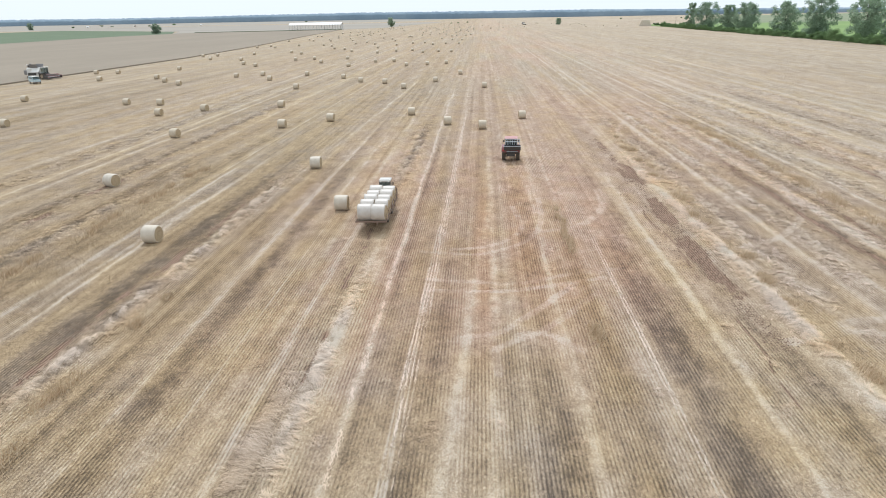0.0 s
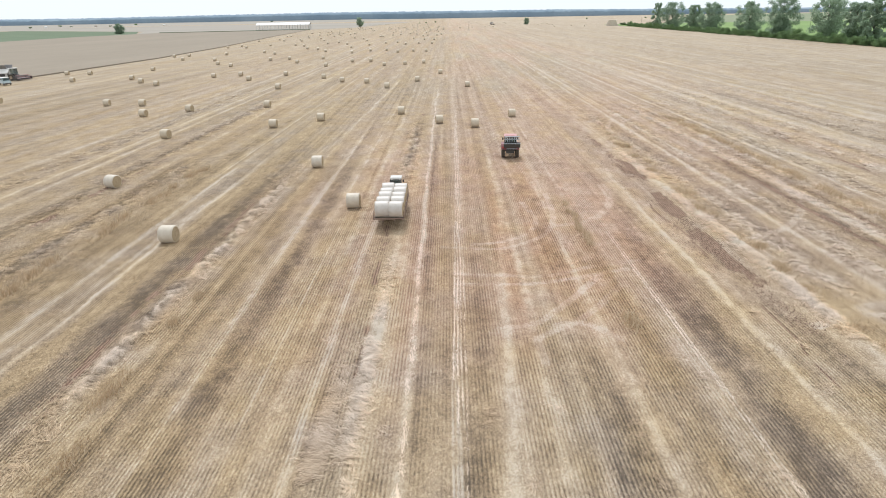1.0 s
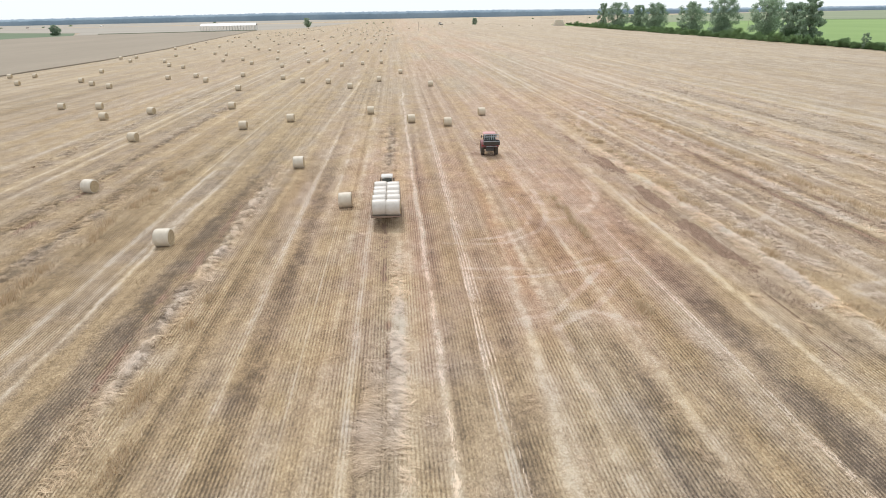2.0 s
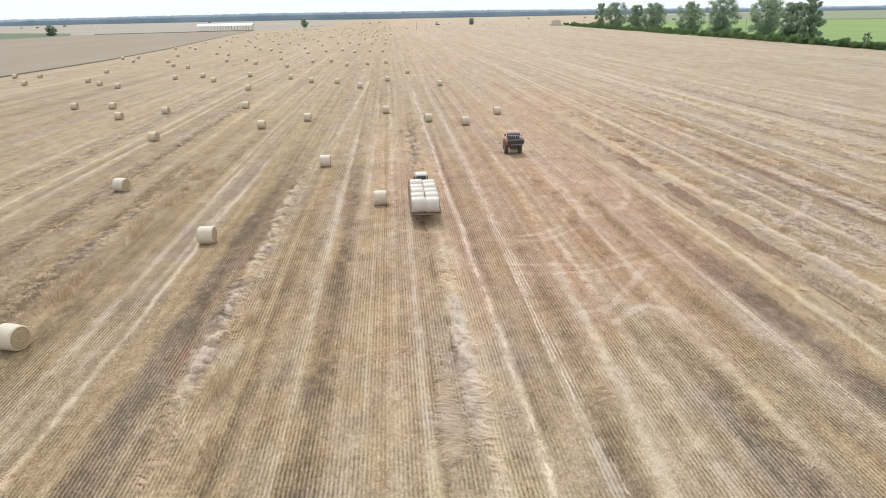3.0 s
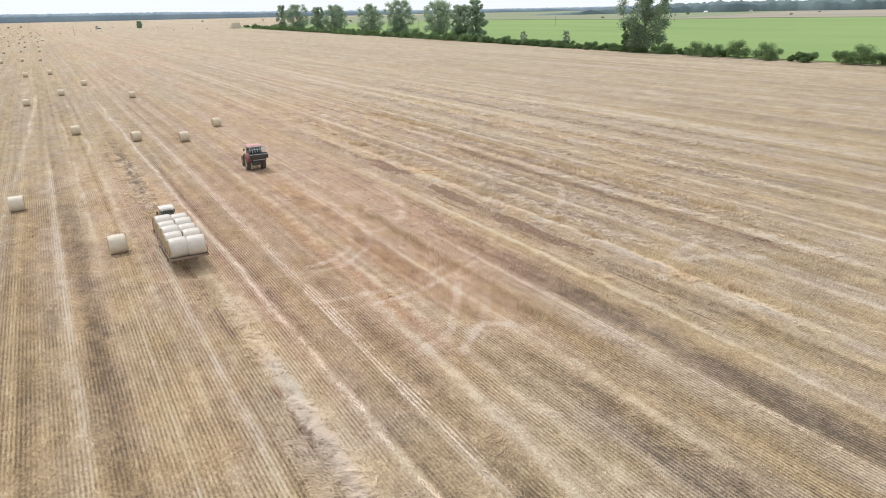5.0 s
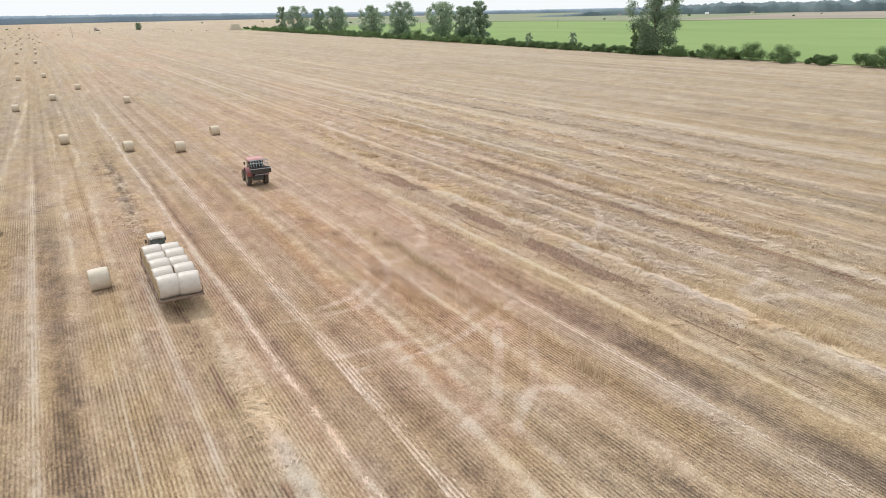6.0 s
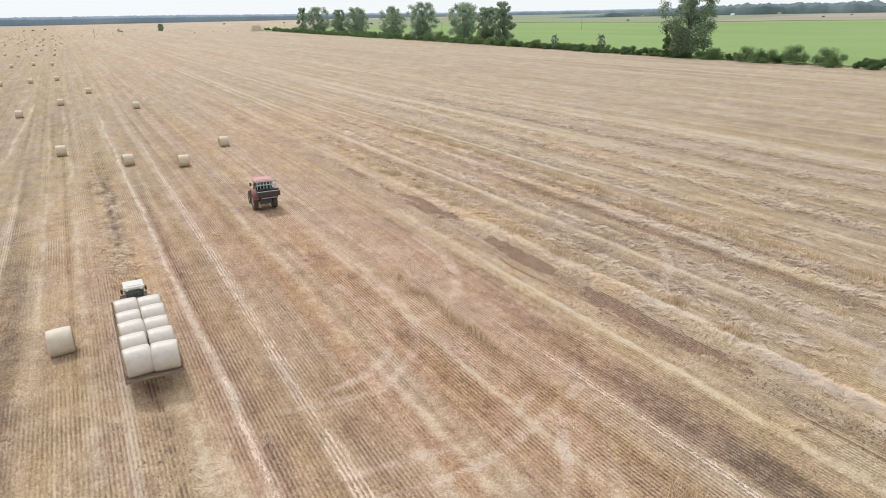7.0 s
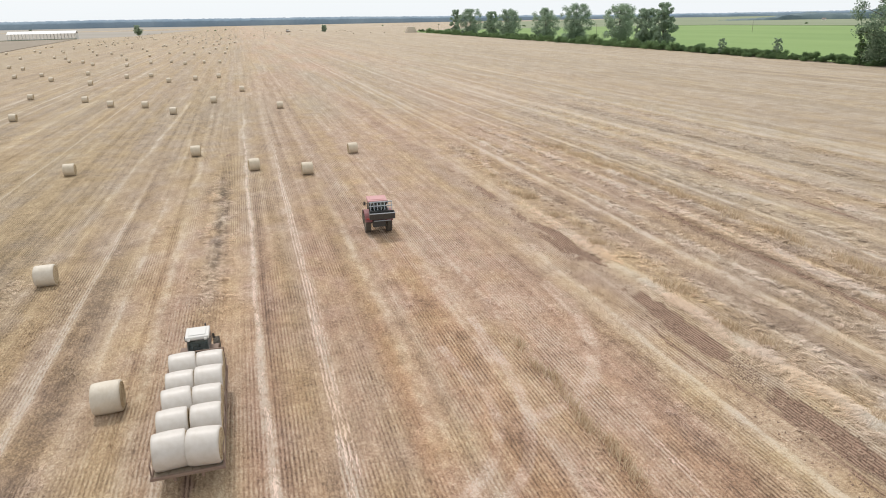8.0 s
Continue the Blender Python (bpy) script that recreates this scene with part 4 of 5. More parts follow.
def tree(name, label, place, height, width, seed, leaf=0.45, material=None, bare=0.12, clumps=22, per=170, lean=0.0, top_heavy=0.0):
    r = random.Random(seed)
    ob = thing(name, label, "tree", "trees in the field hedge" if name == "hedge_tree" else "")
    bm = bmesh.new()
    rod(bm, (0, 0, -0.3), (0.02 * height * lean, 0, 0.45 * height), 0.018 * height, 0.011 * height, 10)
    rod(bm, (0.02 * height * lean, 0, 0.45 * height), (0.05 * height * lean, 0, 0.9 * height), 0.011 * height, 0.003 * height, 8)
    centres, radii = [], []
    for i in range(clumps):
        f = (i + 0.5) / clumps
        z = height * (bare + (0.97 - bare) * f)
        out = math.sin(math.pi * (0.14 + 0.74 * f)) ** 0.85 * width * 0.5 * (1 + top_heavy * (f - 0.5))
        a = i * 2.4 + r.uniform(-0.5, 0.5)
        d = out * (r.uniform(0.0, 1.0) ** 0.6) * 0.92
        rad = width * r.uniform(0.07, 0.15) * (1.08 - 0.3 * f)
        c = (d * math.cos(a) + 0.04 * height * lean * f, d * math.sin(a), max(rad * 0.7, min(z + r.uniform(-0.03, 0.03) * height, height - rad * 0.7)))
        centres.append(c)
        radii.append(rad)
        if i % 2 == 0:
            rod(bm, (0, 0, max(0.1 * height, z * 0.72)), c, 0.008 * height * (1.1 - f), 0.002 * height, 6)
    part("trunk", bm, BARK, ob)
    verts, faces = leaf_cloud(centres, radii, [int(per * (q / (0.125 * width)) ** 2) + 20 for q in radii], leaf, seed)
    crown = raw("crown", verts, faces, material or LEAF)
    crown.parent = ob
    ob.matrix_basis = pose(*place, 0, 0, r.uniform(0, 360))
    return ob


# the hedge trees, nearest last: x, y, height, crown width
HEDGE_TREES = [
    (208.8, 702.96, 25.52, 11.6), (209.96, 661.2, 25.52, 23.2), (208.8, 599.72, 22.04, 13.92), (206.48, 554.48, 23.2, 20.88),
    (204.16, 479.08, 22.62, 19.72), (203, 430.36, 24.36, 20.3), (197.2, 367.72, 22.62, 18.56), (193.72, 336.4, 19.72, 12.76),
    (192.56, 319, 22.04, 11.6),
]
for i, (x, y, hi, wide) in enumerate(HEDGE_TREES):
    wide = wide * 1.16
    tree("hedge_tree", "dark green leafy tree standing in the hedge" if wide > 11 else "slender dark green tree standing in the hedge", (x, y, 0), hi * 0.95, wide, 100 + i, 0.40, bare=0.03 if i not in (6, 7) else 0.12, clumps=84, per=230, lean=1.5 if i == 8 else 0.0)
tree("hedge_tree", "tall loose-crowned poplar with pale leaves above the hedge", (174.6, 182.1, 0), 31.0, 20.5, 140, 0.31, LEAF_PALE, 0.04, 125, 255, top_heavy=-0.05)
tree("hedge_tree", "small slim tree beside the poplar", (171.1, 187.3, 0), 11.0, 5.2, 141, 0.28, LEAF_BUSH, 0.12, 40, 80)
tree("hedge_tree", "young sapling rising out of the hedge", (175.6, 226.0, 0), 7.0, 4.4, 142, 0.22, LEAF, 0.10, 40, 60)
tree("hedge_tree", "young sapling rising out of the hedge", (178.4, 258.0, 0), 6.2, 4.0, 143, 0.22, LEAF, 0.10, 40, 60)
tree("lone_tree", "lone leaning tree among the far bales", (-129.9, 1006.9, 0), 15.1, 12.8, 150, 0.5, LEAF, 0.22, 48, 110, lean=3.0)
tree("lone_tree", "rounded lone tree at the ripe crop's far side", (-419.9, 872.3, 0), 12.8, 13.9, 151, 0.5, LEAF, 0.04, 54, 120)
tree("lone_tree", "small lone tree on the far stubble", (120.6, 1090.4, 0), 10.4, 10.4, 152, 0.5, LEAF, 0.1, 44, 100)
tree("lone_tree", "lone tree far off by the green strip", (-1074.2, 1597.3, 0), 16.2, 16.2, 153, 0.7, LEAF, 0.06, 44, 100)


def bush_model(seed, height, width):
    r = random.Random(seed)
    ob = thing("hedge_bush", "rounded dense green hawthorn bush in the field hedge", "bush", "bushes of the field hedge")
    centres, radii = [], []
    for i in range(13):
        a, d = r.uniform(0, 2 * math.pi), width * 0.5 * math.sqrt(r.random()) * 0.8
        rad = r.uniform(0.16, 0.36) * height
        centres.append((d * math.cos(a), d * math.sin(a), r.uniform(0.25, 1.0) * (height - rad * 0.8) * (1 - 0.35 * (2 * d / width))))
        radii.append(rad)
    verts, faces = leaf_cloud(centres, radii, [int(5600 * (q / height) ** 1.6) for q in radii], 0.125, seed)
    verts[:, 2] = np.maximum(verts[:, 2], 0.02)
    crown = raw("crown", verts, faces, LEAF_BUSH)
    crown.parent = ob
    bm = bmesh.new()
    for i in range(5):
        a = i * 1.3
        rod(bm, (0.15 * math.cos(a), 0.15 * math.sin(a), -0.1), (0.3 * width * math.cos(a), 0.3 * width * math.sin(a), 0.6 * height), 0.06, 0.02, 6)
    part("stem", bm, BARK, ob)
    return ob


def hedge_x(y):
    return float(np.interp(y, [70, 128, 186, 302, 487, 812], [171, 170, 172, 182, 192, 213]))


BUSHES = [bush_model(200 + i, h, w) for i, (h, w) in enumerate([(4.2, 6.0), (3.2, 5.1), (5.1, 6.5), (2.7, 5.8), (5.8, 6.3)])]
r = random.Random(5)
# single bushes with gaps between them close by, then a closed hedge: y and model
SINGLE = [
    (91.64, 4), (98.02, 0), (102.66, 4), (107.88, 0), (116.58, 1), (120.06, 3), (128.18, 2), (131.08, 4), (140.94, 4), (146.74, 1), (150.22, 2),
    (155.44, 4), (161.24, 3), (168.78, 2), (172.84, 1),
]
spots = [(y, k, 0.92 + 0.2 * r.random()) for y, k in SINGLE]
y = 179.0
while y < 835:
    spots.append((y, r.choice((0, 1, 1, 2, 3) if y < 313 else (0, 1, 2, 4)), r.uniform(0.5, 1.2) if y < 313 else r.uniform(0.55, 1.3)))
    y += r.uniform(1.9, 3.7) if y < 313 else r.uniform(5.0, 9.0)
used = set()
for y, k, s in spots:
    m = pose(hedge_x(y) + r.uniform(-0.8, 0.8), y, 0, 0, 0, r.uniform(0, 360))
    if k in used:
        ob = copy_thing(BUSHES[k], m)
    else:
        ob = BUSHES[k]
        ob.matrix_basis = m
        used.add(k)
    ob.scale = (s, s, s)
for y, k in ((853, 1), (899, 3)):
    copy_thing(BUSHES[k], pose(224, y, 0)).scale = (2.2, 1.6, 1.4)

# ---- round bales ----
BALE_R, BALE_L = 0.665, 1.13


def bale_model(name, label, skin, seed, group):
    r = random.Random(seed)
    ob = thing(name, label, "bale", group)
    bm = bmesh.new()
    hl = BALE_L / 2
    rings = lathe(bm, [(-hl, BALE_R - 0.07), (-hl + 0.015, BALE_R - 0.025), (-hl + 0.07, BALE_R), (-0.3, BALE_R + 0.012), (0, BALE_R + 0.018), (0.3, BALE_R + 0.012), (hl - 0.07, BALE_R), (hl - 0.015, BALE_R - 0.025), (hl, BALE_R - 0.07)], 44)
    for v in bm.verts:
        k = 1 + 0.022 * (noise.noise((v.co.x * 2.2 + seed, v.co.y * 2.4, v.co.z * 2.4)))
        v.co.y, v.co.z = v.co.y * k, v.co.z * k
        if v.co.z < -BALE_R + 0.05:
            v.co.z = -BALE_R + 0.05 + 0.3 * (v.co.z + BALE_R - 0.05)
    wrap = part("net_wrap", bm, skin, ob, smooth=True)
    wrap.location.z = BALE_R - 0.055
    for side in (-1, 1):
        bm = bmesh.new()
        prof = [(side * (hl - 0.002), BALE_R - 0.066)]
        for i in range(9, 0, -1):
            prof.append((side * (hl - 0.012 + 0.022 * (i % 2) + r.uniform(-0.006, 0.006)), (BALE_R - 0.08) * i / 9))
        prof.append((side * (hl + 0.006), 0.012))
        lathe(bm, prof, 36)
        for v in bm.verts:
            v.co.x += 0.02 * noise.noise((v.co.y * 7 + seed, v.co.z * 7, side))
        end = part("straw_end", bm, BALE_END, ob, "coiled cut straw")
        end.location.z = BALE_R - 0.055
    return ob


# x and y of the bales that lie on the stubble, south to north
BALES_NEAR = [
    (-30.74, 30.62), (-25, 46.4), (-12.3, 55.1), (-37.58, 63.68), (-18.56, 71.8), (-43.85, 92.22), (0, 97.79), (-30.62, 100.22), (-5.34, 101.96),
    (-77.02, 103.24), (-24.48, 106.49), (6.38, 107.65), (-11.95, 112.87), (-56.84, 114.61), (-50.81, 120.06), (-37.82, 124.58), (-63.57, 129.46),
    (-70.99, 130.5), (-97.44, 138.16), (-18.1, 156.02), (0.58, 156.48), (-43.96, 157.88), (-24.24, 168.55), (-78.07, 170.52), (-11.72, 171.56),
    (-31.09, 172.96), (-85.84, 179.22), (-57.54, 181.42), (-37.82, 184.32), (-107.88, 185.95), (-93.26, 190.12), (-70.76, 192.44), (-6.03, 193.37),
    (-50.92, 195.92), (-64.26, 196.62),
]
BALES_MID = [
    (-115.77, 210.77), (-123.31, 211.35), (-101.5, 223.76), (-25.29, 229.1), (-45.24, 230.14), (-18.56, 233.51), (-79.58, 236.41), (-12.3, 238.38),
    (-87.81, 247.78), (-59.28, 249.86), (-39.09, 251.02), (-32.48, 253.11), (-73.89, 268.66), (-96.98, 271.44), (-53.71, 272.48), (-67.28, 272.95),
    (-112.98, 279.68), (-125.86, 303.57), (-120.87, 308.21), (-26.8, 314.01), (-47.91, 314.36), (-83.64, 314.82), (-106.37, 316.22), (-13.8, 317.84),
    (-19.95, 320.97), (-91.99, 328.28), (-40.95, 329.09), (-62.64, 329.32), (-33.52, 333.5), (-70.76, 352.99), (-78.18, 362.96), (-55.45, 366.68),
    (-117.74, 387.21), (-130.04, 392.89),
]
BALES_FAR = [
    (-87.23, 398.23), (-49.3, 399.16), (-28.3, 402.52), (-13.11, 405.77), (-126.9, 409.48), (-94.77, 410.06), (-21.11, 410.87), (-110.2, 411.22),
    (-64.73, 416.44), (-42.11, 424.1), (-35.03, 428.74), (-78.76, 429.2), (-74.01, 444.28), (-58.58, 469.1), (-12.99, 470.84), (-19.84, 475.72),
    (-106.84, 485.23), (-90.94, 485.46), (-138.5, 489.98), (-121.68, 494.97), (-28.3, 500.19), (-65.77, 508.78), (-113.45, 512.02),
    (-130.27, 517.48), (-102.08, 534.76), (-75.86, 535.46), (-55.68, 555.87), (-20.42, 575.13), (-12.53, 576.87), (-145.7, 610.16),
    (-127.37, 612.13), (-45.24, 614.22), (-31.32, 621.06), (-12.88, 717.23), (-116.12, 719.2),
]
r = random.Random(11)
farther = []
for k in range(80):   # the bales that merge towards the horizon, one every few swaths
    farther.append((-9 - 7.1 * r.randrange(0, 20) + r.uniform(-1, 1), 545 + 460 * r.random() ** 0.8))
for k in range(70):   # and beyond them, over the whole width of the field
    farther.append((170 - 9.3 * r.randrange(0, 36) + r.uniform(-1.5, 1.5), 860 + 700 * r.random()))
bales = BALES_NEAR + BALES_MID + BALES_FAR + farther
bright = [bale_model("round_bale", "pale net-wrapped round straw bale lying on the stubble", NET, 301 + i, "round bales on the field") for i in range(3)]
dull = [bale_model("round_bale", "dull tan net-wrapped round straw bale lying on the stubble", NET_DULL, 304 + i, "round bales on the field") for i in range(3)]
TURNS = {0: -18, 1: -5, 3: -16, 5: -12, 8: 6, 9: -10, 13: -10, 14: -14}
placed = set()
for i, (x, y) in enumerate(bales):
    m = pose(x, y, -0.01, 0, 0, TURNS.get(i, 0) + r.uniform(-2.5, 2.5))
    model = (dull if y > 85 else bright)[i % 3]
    if model.name in placed:
        copy_thing(model, m)
    else:
        model.matrix_basis = m
        placed.add(model.name)



def bale_stack(place, turn):
    """Big square bales piled in courses, each a little shorter than the one below."""
    ob = thing("bale_stack", "pale stack of big square straw bales by the hedge", "bale stack")
    block = None
    for course in range(6):
        for i in range(6 - course // 2):
            if block is None:
                block = part("square_bale", box(bmesh.new(), (0, 0, 0), (2.36, 4.6, 1.14), 0.06), NET, ob)
                piece = block
            else:
                piece = block.copy()
                scene.collection.objects.link(piece)
            piece.location = (-6.0 + 2.4 * i + 1.2 * (course // 2) + 0.12 * math.sin(course * 3.1), 0.1 * math.sin(i * 2.3 + course), 0.57 + 1.16 * course)
    ob.matrix_basis = pose(*place, 0, 0, turn)


bale_stack((203, 872, 0), 8)

# ---- wheels ----


def wheel(parent, centre, radius, width, lugs=18, rim=None):
    """A farm tyre with lugs on a dished rim; its axle runs along x."""
    bm = bmesh.new()
    w = width / 2
    lathe(bm, [(-w * 0.75, radius * 0.56), (-w, radius * 0.70), (-w * 0.97, radius * 0.86), (-w * 0.72, radius * 0.955), (0, radius * 0.965), (w * 0.72, radius * 0.955), (w * 0.97, radius * 0.86), (w, radius * 0.70), (w * 0.75, radius * 0.56)], 28)
    for i in range(lugs):
        a = 2 * math.pi * i / lugs
        for side in (-1, 1):
            aa = a + side * math.pi / lugs / 2
            turn = Matrix.Rotation(aa, 4, "X") @ Matrix.Translation((side * w * 0.48, 0, radius * 0.965)) @ Matrix.Rotation(side * radians(32), 4, "Z")
            made = bmesh.ops.create_cube(bm, size=1.0)["verts"]
            bmesh.ops.transform(bm, matrix=turn @ Matrix.Diagonal((w * 1.05, radius * 0.07, radius * 0.075, 1)), verts=made)
    hub = new("wheel")
    hub.parent = parent
    hub.location = centre
    part("tyre", bm, RUBBER, hub)
    bm = bmesh.new()
    lathe(bm, [(-w * 0.8, radius * 0.60), (-w * 0.7, radius * 0.54), (-w * 0.2, radius * 0.46), (-w * 0.25, 0.02), (w * 0.25, 0.02), (w * 0.2, radius * 0.46), (w * 0.7, radius * 0.54), (w * 0.8, radius * 0.60)], 24)
    for i in range(6):
        a = math.pi * i / 3
        for side in (-1, 1):
            rod(bm, (side * w * 0.2, radius * 0.2 * math.cos(a), radius * 0.2 * math.sin(a)), (side * w * 0.32, radius * 0.2 * math.cos(a), radius * 0.2 * math.sin(a)), 0.025, None, 6)
    part("rim", bm, rim or RIM, hub)
    return hub


# ---- tractor ----


def tractor(name, label, paint, roof_paint, place, turn, cab_width=1.0, track=0.80, posts=None):
    """A farm tractor that heads for +y; the rear axle is at y 0."""
    ob = thing(name, label, "tractor")
    for x in (-track, track):
        wheel(ob, (x, 0, 0.80), 0.80, 0.42, 18)
        wheel(ob, (x * 0.97, 2.35, 0.55), 0.55, 0.30, 16)
    bm = bmesh.new()
    box(bm, (0, 0.9, 0.85), (0.5, 2.3, 0.42), 0.04)
    rod(bm, (-0.75, 0, 0.80), (0.75, 0, 0.80), 0.13)
    rod(bm, (-0.72, 2.35, 0.55), (0.72, 2.35, 0.55), 0.08)
    box(bm, (0, 2.75, 0.72), (0.5, 0.35, 0.4), 0.03)
    part("chassis", bm, BLACK, ob)
    bm = solid(bmesh.new(), [(0.85, 0.95), (0.85, 1.62), (2.2, 1.52), (2.75, 1.38), (2.86, 1.2), (2.86, 0.85)], -0.36, 0.36, 0.05)
    part("bonnet", bm, paint, ob)
    bm = bmesh.new()
    for z in (0.95, 1.03, 1.11, 1.19):
        box(bm, (0, 2.872, z), (0.5, 0.02, 0.035))
    part("grille", bm, BLACK, ob)
    for x in (0.02 - track, track - 0.02):
        bm = bmesh.new()
        outer = [(0.98 * math.cos(a), 0.80 + 0.98 * math.sin(a)) for a in np.radians(np.arange(25, 166, 14))]
        inner = [(0.93 * math.cos(a), 0.80 + 0.93 * math.sin(a)) for a in np.radians(np.arange(165, 24, -14))]
        solid(bm, [(p, q) for p, q in outer + inner], x - 0.26, x + 0.26)
        part("fender", bm, paint, ob)
        bm = box(bmesh.new(), (x * 1.05, -0.90, 1.28), (0.22, 0.05, 0.10), 0.012)
        part("tail_lamp", bm, LAMP_RED, ob)
    cab = new("cab")
    cab.parent = ob
    for x in (-0.66, 0.66):
        for y0, y1 in ((-0.55, -0.42), (0.85, 0.72), (0.18, 0.16)):
            part("post", rod(bmesh.new(), (x, y0, 1.15), (x * 0.94, y1, 2.42), 0.045, 0.035, 8), posts or BLACK, cab)
    bm = bmesh.new()
    box(bm, (0, -0.52, 1.16), (1.36, 0.10, 0.5), 0.02)
    box(bm, (0, 0.85, 1.10), (1.36, 0.08, 0.62), 0.02)
    box(bm, (-0.66, 0.15, 1.08), (0.06, 1.4, 0.42), 0.01)
    box(bm, (0.66, 0.15, 1.08), (0.06, 1.4, 0.42), 0.01)
    part("lower_body", bm, paint, cab)
    for c, s in (((0, -0.50, 1.90), (1.22, 0.012, 0.92)), ((0, 0.79, 1.90), (1.22, 0.012, 0.92)), ((-0.645, 0.16, 1.88), (0.012, 1.2, 1.0)), ((0.645, 0.16, 1.88), (0.012, 1.2, 1.0))):
        part("window", box(bmesh.new(), c, s), GLASS, cab)
    bm = box(bmesh.new(), (0, 0.16, 2.50), (1.46, 1.55, 0.17), 0.06)
    box(bm, (0, 0.16, 2.59), (1.05, 1.10, 0.06), 0.025)
    part("roof", bm, roof_paint, cab)
    part("roof_rim", box(bmesh.new(), (0, 0.16, 2.425), (1.42, 1.50, 0.05), 0.015), posts or BLACK, cab)
    bm = box(bmesh.new(), (0, 0.0, 1.25), (0.5, 0.5, 0.12), 0.03)
    box(bm, (0, -0.24, 1.55), (0.48, 0.12, 0.6), 0.04)
    part("seat", bm, BLACK, cab)
    bm = bmesh.new()
    for i in range(20):
        a0, a1 = 2 * math.pi * i / 20, 2 * math.pi * (i + 1) / 20
        rod(bm, (0.19 * math.cos(a0), 0.48 + 0.08 * math.sin(a0), 1.62 + 0.17 * math.sin(a0)), (0.19 * math.cos(a1), 0.48 + 0.08 * math.sin(a1), 1.62 + 0.17 * math.sin(a1)), 0.015, None, 6)
    rod(bm, (0, 0.75, 1.25), (0, 0.48, 1.62), 0.025, None, 6)
    part("steering_wheel", bm, BLACK, cab)
    for x in (-0.86, 0.86):
        bm = rod(bmesh.new(), (x * 0.76, 0.82, 2.0), (x, 0.90, 2.05), 0.015, None, 6)
        box(bm, (x, 0.90, 2.0), (0.16, 0.03, 0.28), 0.012)
        part("mirror", bm, BLACK, cab)
    for x in (-0.5, 0.5):
        part("work_lamp", box(bmesh.new(), (x, -0.66, 2.46), (0.16, 0.08, 0.10), 0.012), WHITE, cab)
    cab.scale = (cab_width, cab_width, 1.0)
    bm = rod(bmesh.new(), (0.26, 1.5, 1.5), (0.26, 1.5, 2.35), 0.045, 0.04, 8)
    part("exhaust", bm, BLACK, ob)
    ob.matrix_basis = pose(*place, 0, 0, turn)
    return ob


farm = tractor("farm_tractor", "small farm tractor with pale grey cab roof pulling the bale trailer", RUST, ROOF_GREY, (-8.6, 56.4, 0), 0, 0.74, 0.62, GREY)
farm.scale = (0.93, 0.93, 0.92)

red = tractor("loader_tractor", "red tractor carrying a black bucket and frame at its rear", RED, ROOF_RED, (3.2, 75.6, 0), -4)
loader = new("rear_loader")
loader.parent = red
loader.location = (0.18, 0.1, 0.42)
for x in (-0.48, 0.48):
    bm = rod(bmesh.new(), (x, -0.3, 0.5), (x, -1.25, 1.10), 0.06, 0.05, 8)
    rod(bm, (x, -0.45, 1.55), (x, -1.2, 1.5), 0.04, None, 8)
    part("lift_arm", bm, BLACK, loader)
bm = bmesh.new()
solid(bm, [(-1.22, 1.50), (-1.18, 1.12), (-1.36, 0.98), (-1.72, 0.98), (-1.72, 1.03), (-1.40, 1.04), (-1.25, 1.15), (-1.28, 1.50)], -0.92, 0.92)
for x in (-0.92, 0.92):
    solid(bm, [(-1.2, 1.50), (-1.16, 1.10), (-1.36, 0.98), (-1.72, 0.98), (-1.80, 1.42)], x - 0.02, x + 0.02)
solid(bm, [(-1.72, 0.98), (-1.84, 1.42), (-1.80, 1.42), (-1.68, 0.98)], -0.92, 0.92)
for x in (-0.6, 0.0, 0.6):
    solid(bm, [(-1.71, 0.99), (-1.83, 1.40), (-1.86, 1.40), (-1.75, 0.99)], x - 0.03, x + 0.03)
part("bucket", bm, BLUE_BLACK, loader)
part("bucket_edge", box(bmesh.new(), (0, -1.82, 1.45), (1.90, 0.09, 0.05), 0.012), PALE_STEEL, loader)
for x in (-0.5, -0.17, 0.17, 0.5):
    part("linkage", rod(bmesh.new(), (x, -1.62, 0.86), (x * 0.8, -0.75, 0.60), 0.035, None, 8), PALE_STEEL, loader)
part("linkage_bar", rod(bmesh.new(), (-0.62, -1.60, 0.84), (0.62, -1.60, 0.84), 0.04, None, 8), PALE_STEEL, loader)
for i in range(7):
    x = -0.78 + 0.26 * i
    part("frame_bar", rod(bmesh.new(), (x, -1.20, 1.55), (x, -1.02, 2.12), 0.028, None, 6), PALE_STEEL, loader)
for z, y in ((2.12, -1.02), (1.84, -1.11)):
    part("cross_bar", rod(bmesh.new(), (-0.86, y, z), (0.86, y, z), 0.04, None, 8), PALE_STEEL, loader)
part("counterweight", box(bmesh.new(), (-0.18, -0.85, 0.42), (0.95, 0.35, 0.45), 0.03), BLUE_BLACK, loader)
part("hydraulic_hose", rod(bmesh.new(), (0.2, -0.5, 1.3), (0.3, -1.2, 1.7), 0.02, None, 6), BLACK, loader)

# ---- bale trailer ----
TX, TY0, TY1, DECK_Z = -8.65, 48.4, 55.5, 0.98


